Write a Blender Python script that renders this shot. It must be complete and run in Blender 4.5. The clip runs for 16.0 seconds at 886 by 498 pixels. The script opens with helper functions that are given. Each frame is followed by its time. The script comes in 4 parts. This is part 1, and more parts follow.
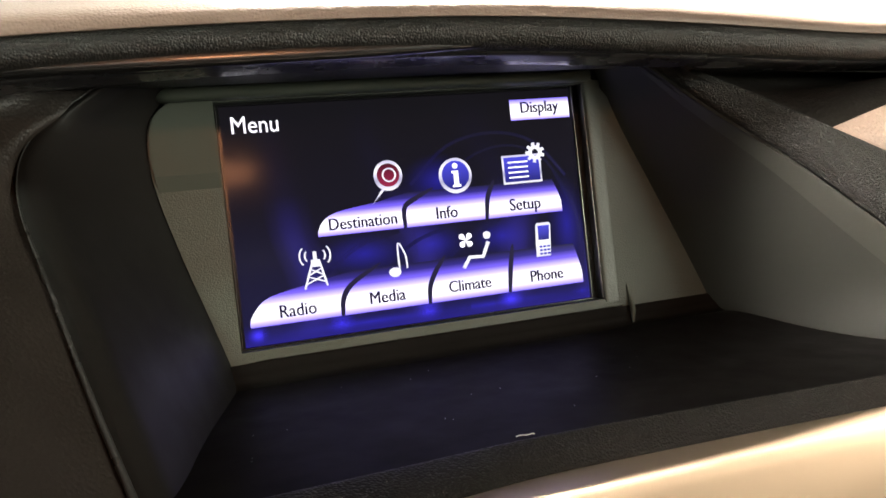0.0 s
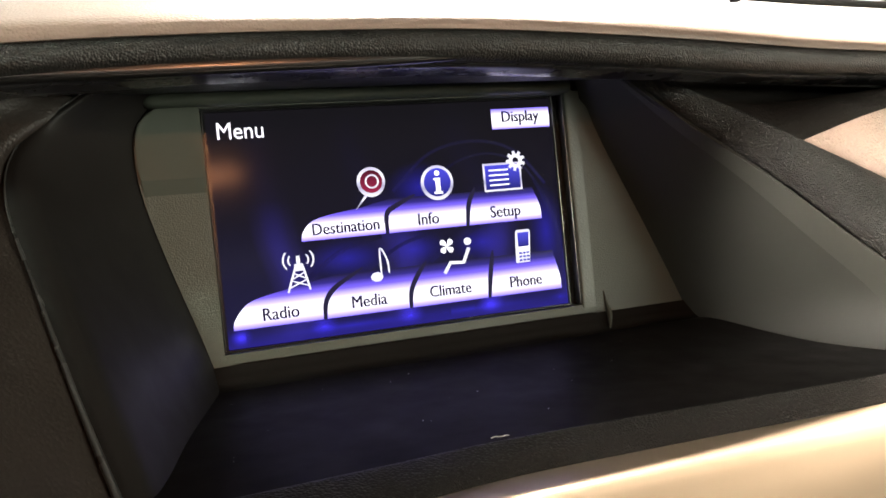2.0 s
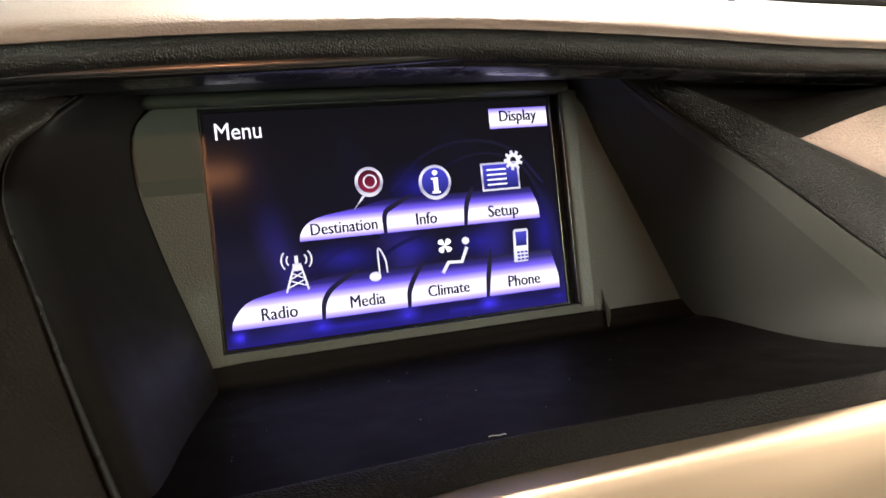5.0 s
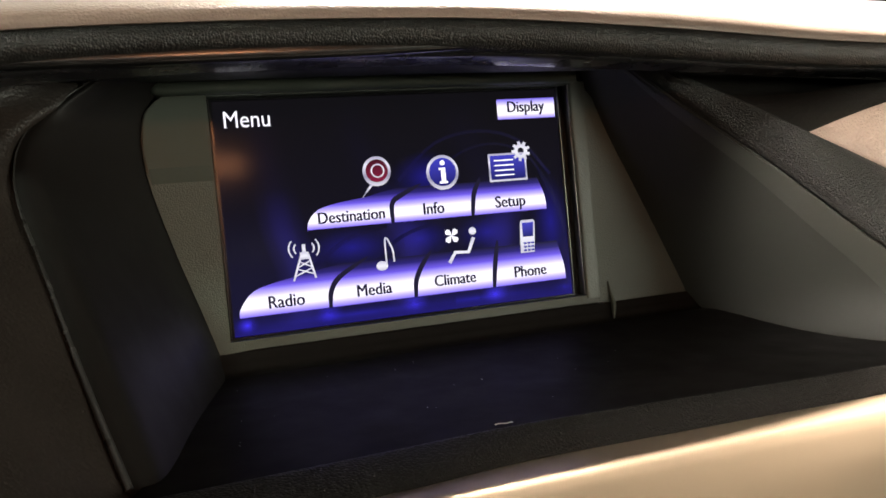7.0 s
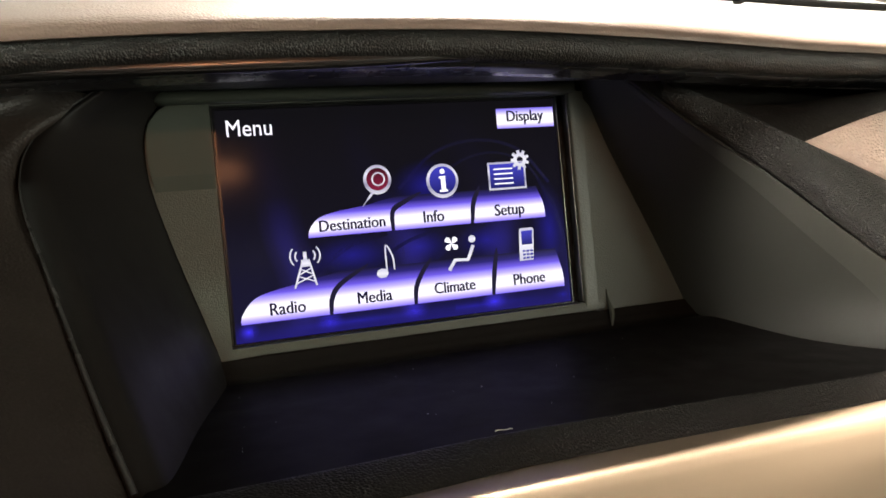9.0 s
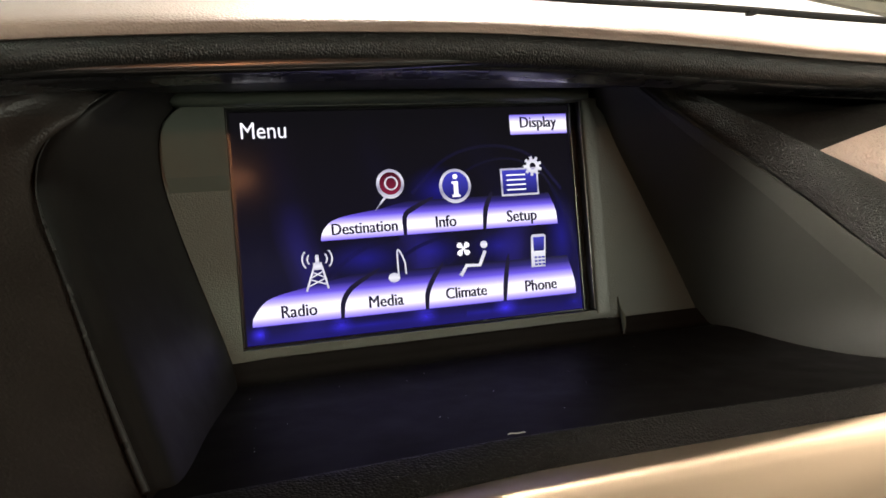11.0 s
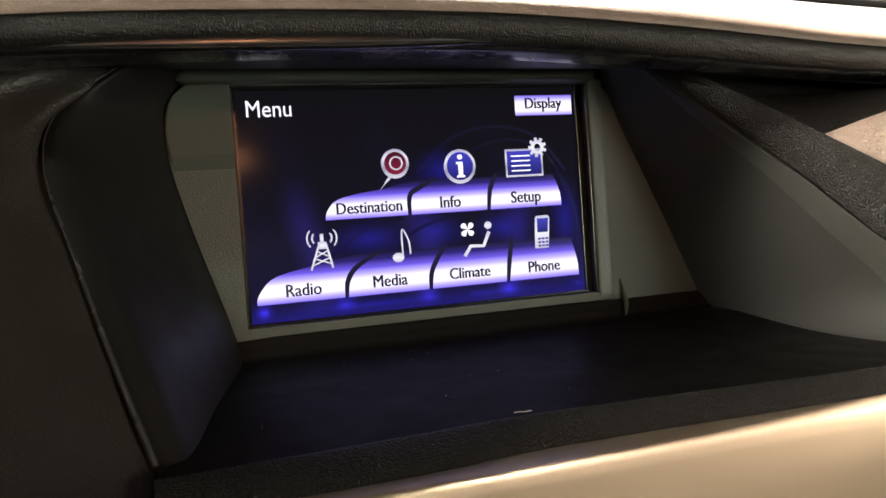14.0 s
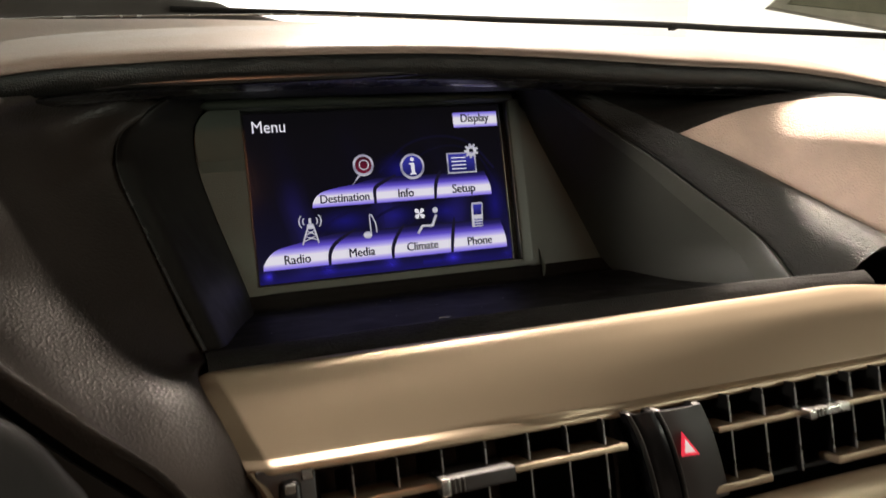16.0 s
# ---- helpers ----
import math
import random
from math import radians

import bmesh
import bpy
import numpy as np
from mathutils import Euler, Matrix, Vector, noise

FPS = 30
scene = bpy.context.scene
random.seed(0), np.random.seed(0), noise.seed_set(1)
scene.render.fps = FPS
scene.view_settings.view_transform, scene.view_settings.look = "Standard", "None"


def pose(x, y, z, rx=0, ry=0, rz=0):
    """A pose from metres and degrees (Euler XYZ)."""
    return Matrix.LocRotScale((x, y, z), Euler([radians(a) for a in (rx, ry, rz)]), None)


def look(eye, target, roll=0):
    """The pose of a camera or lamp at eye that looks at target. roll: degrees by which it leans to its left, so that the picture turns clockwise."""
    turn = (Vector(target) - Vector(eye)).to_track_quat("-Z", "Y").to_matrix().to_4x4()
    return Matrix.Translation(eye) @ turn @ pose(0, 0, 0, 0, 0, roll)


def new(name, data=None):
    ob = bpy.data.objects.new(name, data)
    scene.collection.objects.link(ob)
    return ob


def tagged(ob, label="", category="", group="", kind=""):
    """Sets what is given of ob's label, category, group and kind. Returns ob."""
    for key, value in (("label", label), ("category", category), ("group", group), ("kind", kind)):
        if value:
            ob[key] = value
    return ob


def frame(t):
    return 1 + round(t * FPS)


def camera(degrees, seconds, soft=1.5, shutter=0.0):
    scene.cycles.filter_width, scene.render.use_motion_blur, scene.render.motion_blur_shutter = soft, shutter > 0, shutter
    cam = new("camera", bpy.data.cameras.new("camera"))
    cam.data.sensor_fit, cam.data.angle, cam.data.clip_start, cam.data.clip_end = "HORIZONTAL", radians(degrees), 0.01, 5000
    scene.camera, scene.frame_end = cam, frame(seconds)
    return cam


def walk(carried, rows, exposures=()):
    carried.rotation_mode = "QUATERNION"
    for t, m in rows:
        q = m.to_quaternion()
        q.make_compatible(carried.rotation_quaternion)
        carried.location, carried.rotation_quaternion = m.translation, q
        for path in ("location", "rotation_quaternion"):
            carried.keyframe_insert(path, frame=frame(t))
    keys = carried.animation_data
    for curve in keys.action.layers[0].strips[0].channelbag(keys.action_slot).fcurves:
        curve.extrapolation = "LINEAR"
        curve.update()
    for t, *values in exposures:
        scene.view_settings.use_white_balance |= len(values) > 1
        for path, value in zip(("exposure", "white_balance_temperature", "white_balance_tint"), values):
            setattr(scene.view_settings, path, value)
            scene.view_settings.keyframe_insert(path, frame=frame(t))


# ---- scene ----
# The dash is laid out in the display's own axes (x right, y ahead, z up along the glass), then leaned back.
SEAT = pose(0, 0, 0.95, -14, 0, 0)
cam = camera(58.0, 16.0, soft=1.6, shutter=0.4)
PATH = [
    (0, (-0.11332, -0.36269, -0.00936), (0.04536, 0.11125, -0.02334), -6.25),
    (0.5, (-0.11405, -0.36460, -0.00974), (0.04608, 0.10884, -0.02432), -6.05),
    (1, (-0.11189, -0.36616, -0.01046), (0.04920, 0.10692, -0.02632), -5.92),
    (1.5, (-0.11161, -0.36925, -0.01011), (0.05301, 0.10263, -0.02543), -5.78),
    (2, (-0.11361, -0.37071, -0.00850), (0.05366, 0.10032, -0.02101), -5.67),
    (2.5, (-0.11505, -0.36908, -0.00961), (0.05249, 0.10187, -0.02137), -5.54),
    (3, (-0.11459, -0.37148, -0.00888), (0.05221, 0.09972, -0.02098), -5.74),
    (3.5, (-0.11462, -0.37242, -0.00819), (0.05277, 0.09861, -0.01857), -5.96),
    (4, (-0.11258, -0.37231, -0.00787), (0.05524, 0.09856, -0.01897), -6.04),
    (6.5, (-0.11416, -0.37120, -0.01015), (0.05020, 0.10074, -0.02615), -5.46),
    (7, (-0.11486, -0.37202, -0.00985), (0.04977, 0.09980, -0.02681), -5.32),
    (7.5, (-0.11410, -0.37279, -0.00904), (0.05184, 0.09860, -0.02520), -5.23),
    (8, (-0.11729, -0.37440, -0.00680), (0.05136, 0.09615, -0.01866), -5.31),
    (8.5, (-0.11737, -0.37338, -0.00820), (0.04901, 0.09795, -0.02108), -5.32),
    (9, (-0.11678, -0.37510, -0.00896), (0.04935, 0.09631, -0.02210), -5.22),
    (11.3, (-0.11960, -0.37334, -0.01220), (0.04374, 0.09921, -0.01716), -4.48),
    (11.5, (-0.11938, -0.37237, -0.00932), (0.04479, 0.09980, -0.01927), -4.30),
    (12, (-0.12201, -0.36967, -0.00862), (0.04242, 0.10234, -0.02158), -4.25),
    (12.5, (-0.11960, -0.36920, -0.00883), (0.04470, 0.10277, -0.02475), -4.20),
    (13, (-0.11998, -0.36935, -0.01186), (0.04616, 0.10199, -0.02721), -4.09),
    (13.5, (-0.12132, -0.37069, -0.01199), (0.04428, 0.10081, -0.02820), -4.03),
    (14, (-0.12346, -0.37306, -0.01282), (0.04088, 0.09887, -0.02937), -4.06),
    (14.5, (-0.12280, -0.37569, -0.01221), (0.04023, 0.09671, -0.02831), -4.01),
    (15, (-0.12767, -0.39747, -0.01815), (0.03518, 0.07502, -0.03341), -3.97),
    (15.2, (-0.13249, -0.41306, -0.02651), (0.03345, 0.05853, -0.03444), -3.76),
    (15.4, (-0.13383, -0.44791, -0.03073), (0.02524, 0.02603, -0.03955), -4.47),
    (15.5, (-0.13550, -0.45750, -0.02978), (0.02468, 0.01605, -0.03934), -4.51),
    (15.6, (-0.13927, -0.46785, -0.03025), (0.02321, 0.00497, -0.03631), -4.77),
    (15.8, (-0.14260, -0.48883, -0.03493), (0.02318, -0.01711, -0.03580), -5.30),
    (16, (-0.14727, -0.50518, -0.04468), (0.02161, -0.03457, -0.04256), -5.93),
]
walk(cam, [(t, SEAT @ look(eye, target, roll)) for t, eye, target, roll in PATH], exposures=[(0.0, 0.66), (2.0, 0.72), (4.2, 0.66), (6.3, 0.1), (14.8, 0.1), (15.2, -0.05), (15.5, -0.38), (16.0, -0.65)])

# ---- light ----
world = bpy.data.worlds.new("hall_air")
scene.world = world
world.use_nodes = True
world.node_tree.nodes["Background"].inputs["Color"].default_value = (1.0, 0.97, 0.93, 1)
world.node_tree.nodes["Background"].inputs["Strength"].default_value = 0.02
scene.view_settings.exposure = 0.0


def area(name, at, to, sx, sy, watts, colour, beam=180):
    lamp = bpy.data.lights.new(name, "AREA")
    lamp.shape, lamp.size, lamp.size_y, lamp.energy, lamp.color = "RECTANGLE", sx, sy, watts, colour
    lamp.spread = radians(beam)
    ob = new(name, lamp)
    ob.matrix_world = look(at, to)
    return ob


WARM = (1.0, 0.84, 0.70)
# unseen lamps, placed from how light falls on the dash and hall
area("unseen_lamp", (0.50, 1.10, 2.32), (0.46, -0.04, 1.00), 0.22, 0.14, 40, WARM, 39)
area("unseen_lamp", (2.4, -2.4, 1.42), (-0.05, -0.1, 0.95), 1.6, 0.5, 60, (0.98, 1.0, 0.84))
area("unseen_lamp", (-1.5, -0.2, 1.62), (0.62, -0.04, 1.04), 0.5, 0.32, 3.9, (1.0, 0.90, 0.80), 18)
# narrow lamp added to brighten the left of the hood lip
area("unseen_lamp", (-1.25, -1.09, 2.44), (-0.20, -0.09, 1.00), 0.30, 0.14, 0.12, (0.92, 1.0, 0.84), 10)
area("unseen_lamp", (0.5, 4.4, 3.4), (0.6, 9.0, 1.4), 3.0, 1.0, 1500, (1.0, 0.94, 0.87))
# lamp added behind to fill the cabin with bounced light
area("unseen_lamp", (-0.5, -5.2, 3.4), (-0.5, -5.3, 0.0), 3.0, 1.0, 400, (1.0, 0.92, 0.83))
area("dome_lamp", (0.02, -1.40, 1.465), (0.0, 0.0, 0.95), 0.11, 0.030, 1.9, (1.0, 0.40, 0.17))

# ---- materials ----
def nodes_of(name):
    m = bpy.data.materials.new(name)
    m.use_nodes = True
    nt = m.node_tree
    return m, nt, nt.nodes["Principled BSDF"], nt.links


def ramp(nt, stops):
    r = nt.nodes.new("ShaderNodeValToRGB")
    el = r.color_ramp.elements
    while len(el) < len(stops):
        el.new(0.5)
    for e, (p, c) in zip(el, stops):
        e.position, e.color = p, (*c, 1)
    return r


def noise_tex(nt, scale, detail=4.0, rough=0.55):
    n = nt.nodes.new("ShaderNodeTexNoise")
    n.inputs["Scale"].default_value, n.inputs["Detail"].default_value, n.inputs["Roughness"].default_value = scale, detail, rough
    nt.links.new(nt.nodes["coords"].outputs["Object"], n.inputs["Vector"])
    return n


def coords(nt):
    c = nt.nodes.new("ShaderNodeTexCoord")
    c.name = "coords"
    return c


def bump(nt, height, strength, distance, normal=None):
    b = nt.nodes.new("ShaderNodeBump")
    b.inputs["Strength"].default_value, b.inputs["Distance"].default_value = strength, distance
    nt.links.new(height, b.inputs["Height"])
    if normal:
        nt.links.new(normal, b.inputs["Normal"])
    return b


def leather(name, colour, rough=0.5, cell=620.0, depth=0.0005, vary=0.18, spec=0.5):
    """Moulded grain: pebbled cells with creases between, and slow shifts of tone."""
    m, nt, p, links = nodes_of(name)
    coords(nt)
    slow = noise_tex(nt, 22.0)
    fine = noise_tex(nt, 900.0, 2.0)
    lo, hi = [c * (1 - vary) for c in colour], [min(1, c * (1 + vary)) for c in colour]
    tone = ramp(nt, [(0.3, lo), (0.7, hi)])
    links.new(slow.outputs["Fac"], tone.inputs["Fac"])
    links.new(tone.outputs["Color"], p.inputs["Base Color"])
    warp = noise_tex(nt, 160.0, 2.0)
    mix = nt.nodes.new("ShaderNodeVectorMath")
    mix.operation = "MULTIPLY_ADD"
    mix.inputs[1].default_value = (0.0011, 0.0011, 0.0011)
    links.new(warp.outputs["Color"], mix.inputs[0])
    links.new(nt.nodes["coords"].outputs["Object"], mix.inputs[2])
    cells = nt.nodes.new("ShaderNodeTexVoronoi")
    cells.feature = "SMOOTH_F1"
    cells.inputs["Scale"].default_value = cell
    cells.inputs["Smoothness"].default_value = 0.18
    links.new(mix.outputs[0], cells.inputs["Vector"])
    inv = nt.nodes.new("ShaderNodeMath")
    inv.operation = "SUBTRACT"
    inv.inputs[0].default_value = 1.0
    links.new(cells.outputs["Distance"], inv.inputs[1])
    b1 = bump(nt, fine.outputs["Fac"], 0.25, depth * 0.3)
    b2 = bump(nt, inv.outputs[0], 0.8, depth, b1.outputs["Normal"])
    links.new(b2.outputs["Normal"], p.inputs["Normal"])
    wear = ramp(nt, [(0.25, [rough - 0.08] * 3), (0.75, [rough + 0.1] * 3)])
    links.new(slow.outputs["Fac"], wear.inputs["Fac"])
    links.new(wear.outputs["Color"], p.inputs["Roughness"])
    p.inputs["Specular IOR Level"].default_value = spec
    return m


def plastic(name, colour, rough=0.4, metal=0.0, vary=0.12, grain=1400.0, depth=0.00006, spec=0.5, smudge=0.06):
    m, nt, p, links = nodes_of(name)
    coords(nt)
    slow, fine = noise_tex(nt, 14.0), noise_tex(nt, grain, 2.0)
    lo, hi = [c * (1 - vary) for c in colour], [min(1, c * (1 + vary)) for c in colour]
    tone = ramp(nt, [(0.3, lo), (0.7, hi)])
    links.new(slow.outputs["Fac"], tone.inputs["Fac"])
    links.new(tone.outputs["Color"], p.inputs["Base Color"])
    smear = ramp(nt, [(0.3, [max(0.03, rough - smudge)] * 3), (0.7, [rough + smudge] * 3)])
    links.new(noise_tex(nt, 55.0, 5.0).outputs["Fac"], smear.inputs["Fac"])
    links.new(smear.outputs["Color"], p.inputs["Roughness"])
    if depth:
        b = bump(nt, fine.outputs["Fac"], 0.5, depth)
        links.new(b.outputs["Normal"], p.inputs["Normal"])
    p.inputs["Metallic"].default_value = metal
    p.inputs["Specular IOR Level"].default_value = spec
    return m


def satin_paint(name, colour, rough, metal):
    """Even sprayed paint with only a slow drift of tone."""
    m, nt, p, links = nodes_of(name)
    coords(nt)
    tone = ramp(nt, [(0.0, [c * 0.93 for c in colour]), (1.0, [c * 1.07 for c in colour])])
    links.new(noise_tex(nt, 9.0, 0.0).outputs["Fac"], tone.inputs["Fac"])
    links.new(tone.outputs["Color"], p.inputs["Base Color"])
    p.inputs["Roughness"].default_value, p.inputs["Metallic"].default_value = rough, metal
    return m


def lit(name, stops, strength=1.0, axis="Z", gloss=0.25):
    """A backlit picture element whose colour runs over its height."""
    m, nt, p, links = nodes_of(name)
    c = coords(nt)
    sep = nt.nodes.new("ShaderNodeSeparateXYZ")
    links.new(c.outputs["Generated"], sep.inputs[0])
    r = ramp(nt, stops)
    links.new(sep.outputs[axis], r.inputs["Fac"])
    links.new(r.outputs["Color"], p.inputs["Emission Color"])
    p.inputs["Emission Strength"].default_value = strength
    p.inputs["Base Color"].default_value = (0.004, 0.004, 0.005, 1)
    p.inputs["Roughness"].default_value = gloss
    p.inputs["Specular IOR Level"].default_value = 0.04
    return m


TAN = leather("tan_leather_grain", (0.150, 0.112, 0.089), 0.48, 900, 0.0002, spec=0.3)
TAUPE = leather("taupe_leather_grain", (0.50, 0.385, 0.320), 0.5, 800, 0.0006, spec=0.4)
# black near the hood; further right it paints the hood's shade on taupe
HOLLOW = leather("black_and_shade_leather_grain", (0.011, 0.0095, 0.0083), 0.55, 700, 0.0003, spec=0.2)
REAR_TAUPE = leather("dark_taupe_leather_grain", (0.22, 0.175, 0.145), 0.55, 850, 0.0003, spec=0.2)
BLACK_GRAIN = leather("black_leather_grain", (0.019, 0.019, 0.0178), 0.40, 1250, 0.0010, spec=0.40)
LEDGE_GRAIN = leather("black_ledge_grain", (0.014, 0.0130, 0.0122), 0.45, 1100, 0.00045, spec=0.30)
BLACK_LIP = leather("black_soft_lip", (0.007, 0.0074, 0.0068), 0.33, 1200, 0.00050, spec=0.30)
FLANK = leather("dark_brown_soft_grain", (0.023, 0.0189, 0.0163), 0.42, 760, 0.00022, spec=0.20)
TRAY = plastic("black_tray_plastic", (0.0090, 0.0080, 0.0073), 0.5, spec=0.05)
COLUMN = plastic("dark_column_plastic", (0.010, 0.010, 0.010), 0.6, spec=0.2, depth=0.0001)
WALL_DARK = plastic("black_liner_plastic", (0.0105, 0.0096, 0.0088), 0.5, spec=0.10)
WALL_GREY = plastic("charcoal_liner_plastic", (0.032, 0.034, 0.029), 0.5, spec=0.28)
# paler copy of the wall's grey, for the light its rounding catches
RIM = plastic("brightened_rim_plastic", (0.047, 0.049, 0.042), 0.45, spec=0.3)
BEZEL = plastic("grey_green_bezel_plastic", (0.056, 0.066, 0.053), 0.48, spec=0.25)
BEZEL_GRAIN = leather("grained_grey_green_bezel", (0.056, 0.066, 0.053), 0.42, 1500, 0.00018, vary=0.08, spec=0.5)
BEZEL_DARK = plastic("grained_grey_green_plastic", (0.060, 0.070, 0.056), 0.42, grain=900.0, depth=0.0003)
UNDERSIDE = plastic("satin_black_plastic", (0.014, 0.014, 0.015), 0.26, spec=0.6)
STREAK = plastic("gloss_black_lip_edge", (0.006, 0.006, 0.006), 0.22, smudge=0.02, depth=0, spec=0.5)
STREAK.node_tree.nodes["Principled BSDF"].inputs["IOR"].default_value = 1.65
GLOSSY = plastic("gloss_black_plastic", (0.010, 0.010, 0.011), 0.22, spec=0.2)

CHAMPAGNE = satin_paint("champagne_satin_paint", (0.41, 0.328, 0.234), 0.36, 0.62)
SILVER = plastic("satin_silver", (0.72, 0.72, 0.70), 0.25, 1.0)
DULL_SILVER = plastic("dull_silver_edge", (0.17, 0.17, 0.16), 0.35, 0.9)
SEAM_GREY = plastic("grey_seam_plastic", (0.060, 0.060, 0.056), 0.5, spec=0.2)
FIN = plastic("black_vent_plastic", (0.006, 0.006, 0.006), 0.34, spec=0.35)
SATIN_EDGE = plastic("satin_black_edge", (0.030, 0.030, 0.029), 0.30, spec=0.6)
# bright metal that paints the highlight along each black fin's nose
FIN_EDGE = plastic("fin_edge_highlight", (0.50, 0.50, 0.50), 0.3, 0.9)
BUTTON = plastic("dark_grey_button_plastic", (0.030, 0.029, 0.030), 0.5)
PAINT_WHITE = plastic("white_wall_paint", (0.80, 0.79, 0.76), 0.6, 0, 0.04, 60, 0.001)
CEILING = plastic("grey_ceiling_paint", (0.30, 0.30, 0.29), 0.7, 0, 0.1, 60, 0.001)
COWL = plastic("weathered_grey_cowl_plastic", (0.085, 0.080, 0.076), 0.6, spec=0.2)
CABIN = plastic("grey_cabin_lining", (0.13, 0.12, 0.11), 0.8, 0, 0.1, 300, 0.0005)
CONCRETE = plastic("grey_hall_floor", (0.42, 0.41, 0.39), 0.5, 0, 0.1, 80, 0.001)
RUBBER = plastic("black_rubber", (0.012, 0.012, 0.012), 0.6, spec=0.15)
LINT = plastic("pale_lint", (0.6, 0.6, 0.58), 0.9)
BOARD = plastic("olive_board", (0.21, 0.20, 0.135), 0.6)
BOARD_EDGE = plastic("pale_board_edge", (0.42, 0.39, 0.31), 0.6)


def glass(name):
    """Clear pane: light passes straight, with a faint gloss."""
    m, nt, p, links = nodes_of(name)
    nt.nodes.remove(p)
    clear, gloss, mix = nt.nodes.new("ShaderNodeBsdfTransparent"), nt.nodes.new("ShaderNodeBsdfGlossy"), nt.nodes.new("ShaderNodeMixShader")
    clear.inputs["Color"].default_value = (0.97, 0.99, 0.98, 1)
    gloss.inputs["Roughness"].default_value = 0.02
    mix.inputs["Fac"].default_value = 0.02
    links.new(clear.outputs[0], mix.inputs[1])
    links.new(gloss.outputs[0], mix.inputs[2])
    links.new(mix.outputs[0], nt.nodes["Material Output"].inputs["Surface"])
    return m


GLASS = glass("windscreen_glass")


def screen_face():
    """Near-black violet panel with faint blue sweeps and a brighter blue foot."""
    m, nt, p, links = nodes_of("lit_display_panel")
    c = coords(nt)
    sep = nt.nodes.new("ShaderNodeSeparateXYZ")
    links.new(c.outputs["Generated"], sep.inputs[0])
    foot = ramp(nt, [(0.0, (0.014, 0.010, 0.17)), (0.05, (0.010, 0.008, 0.085)), (0.10, (0.008, 0.007, 0.03)), (0.55, (0.0055, 0.0048, 0.010)), (1.0, (0.0045, 0.004, 0.0055))])
    links.new(sep.outputs["Z"], foot.inputs["Fac"])
    wave = nt.nodes.new("ShaderNodeTexWave")
    wave.inputs["Scale"].default_value, wave.inputs["Distortion"].default_value = 1.1, 5.0
    wave.inputs["Detail"].default_value, wave.inputs["Detail Scale"].default_value = 1.5, 0.7
    links.new(c.outputs["Generated"], wave.inputs["Vector"])
    sweep = ramp(nt, [(0.55, (0, 0, 0)), (0.85, (0.005, 0.0035, 0.035)), (1.0, (0.010, 0.007, 0.09))])
    links.new(wave.outputs["Fac"], sweep.inputs["Fac"])
    band = ramp(nt, [(0.0, (0, 0, 0)), (0.1, (1, 1, 1)), (0.42, (0.7, 0.7, 0.7)), (0.62, (0.05, 0.05, 0.05)), (1.0, (0, 0, 0))])
    links.new(sep.outputs["Z"], band.inputs["Fac"])
    mul = nt.nodes.new("ShaderNodeMixRGB")
    mul.blend_type, mul.inputs["Fac"].default_value = "MULTIPLY", 1.0
    links.new(sweep.outputs["Color"], mul.inputs["Color1"])
    links.new(band.outputs["Color"], mul.inputs["Color2"])
    add = nt.nodes.new("ShaderNodeMixRGB")
    add.blend_type, add.inputs["Fac"].default_value = "ADD", 1.0
    links.new(foot.outputs["Color"], add.inputs["Color1"])
    links.new(mul.outputs["Color"], add.inputs["Color2"])
    links.new(add.outputs["Color"], p.inputs["Emission Color"])
    p.inputs["Emission Strength"].default_value = 1.0
    p.inputs["Base Color"].default_value = (0.004, 0.004, 0.004, 1)
    p.inputs["Roughness"].default_value = 0.10
    p.inputs["Specular IOR Level"].default_value = 0.018
    return m


PANEL = screen_face()
TAB = lit("lit_tab", [(0.0, (0.16, 0.11, 0.80)), (0.10, (0.48, 0.40, 1.0)), (0.22, (0.96, 0.92, 1.0)), (0.40, (0.92, 0.87, 1.0)), (0.52, (0.48, 0.40, 1.0)), (0.66, (0.13, 0.085, 0.66)), (0.84, (0.02, 0.014, 0.14)), (1.0, (0.008, 0.007, 0.025))], 1.2)
KEY = lit("lit_key", [(0.0, (0.20, 0.15, 0.75)), (0.12, (0.55, 0.48, 1.0)), (0.3, (0.98, 0.95, 1.0)), (0.6, (0.96, 0.92, 1.0)), (0.85, (0.42, 0.36, 0.98)), (1.0, (0.14, 0.10, 0.62))], 1.2)
WHITE = lit("lit_white", [(0.0, (0.92, 0.90, 1.0)), (1.0, (0.95, 0.93, 1.0))], 1.25)
INK = lit("unlit_ink", [(0.0, (0.012, 0.010, 0.03)), (1.0, (0.012, 0.010, 0.03))], 1.0)
STEEL = lit("lit_steel", [(0.0, (0.72, 0.70, 0.80)), (0.35, (0.30, 0.29, 0.42)), (0.7, (0.80, 0.78, 0.90)), (1.0, (0.42, 0.40, 0.55))], 1.0)
PALE = lit("lit_pale", [(0.0, (0.58, 0.57, 0.68)), (0.5, (0.85, 0.84, 0.92)), (1.0, (0.60, 0.58, 0.72))], 1.0)
CRIMSON = lit("lit_crimson", [(0.0, (0.22, 0.012, 0.045)), (1.0, (0.045, 0.004, 0.012))], 1.0)
BLUE = lit("lit_blue", [(0.0, (0.012, 0.012, 0.13)), (1.0, (0.05, 0.05, 0.50))], 1.0)
RED_LAMP = lit("lit_red", [(0.0, (1.0, 0.05, 0.08)), (1.0, (1.0, 0.04, 0.08))], 1.4)
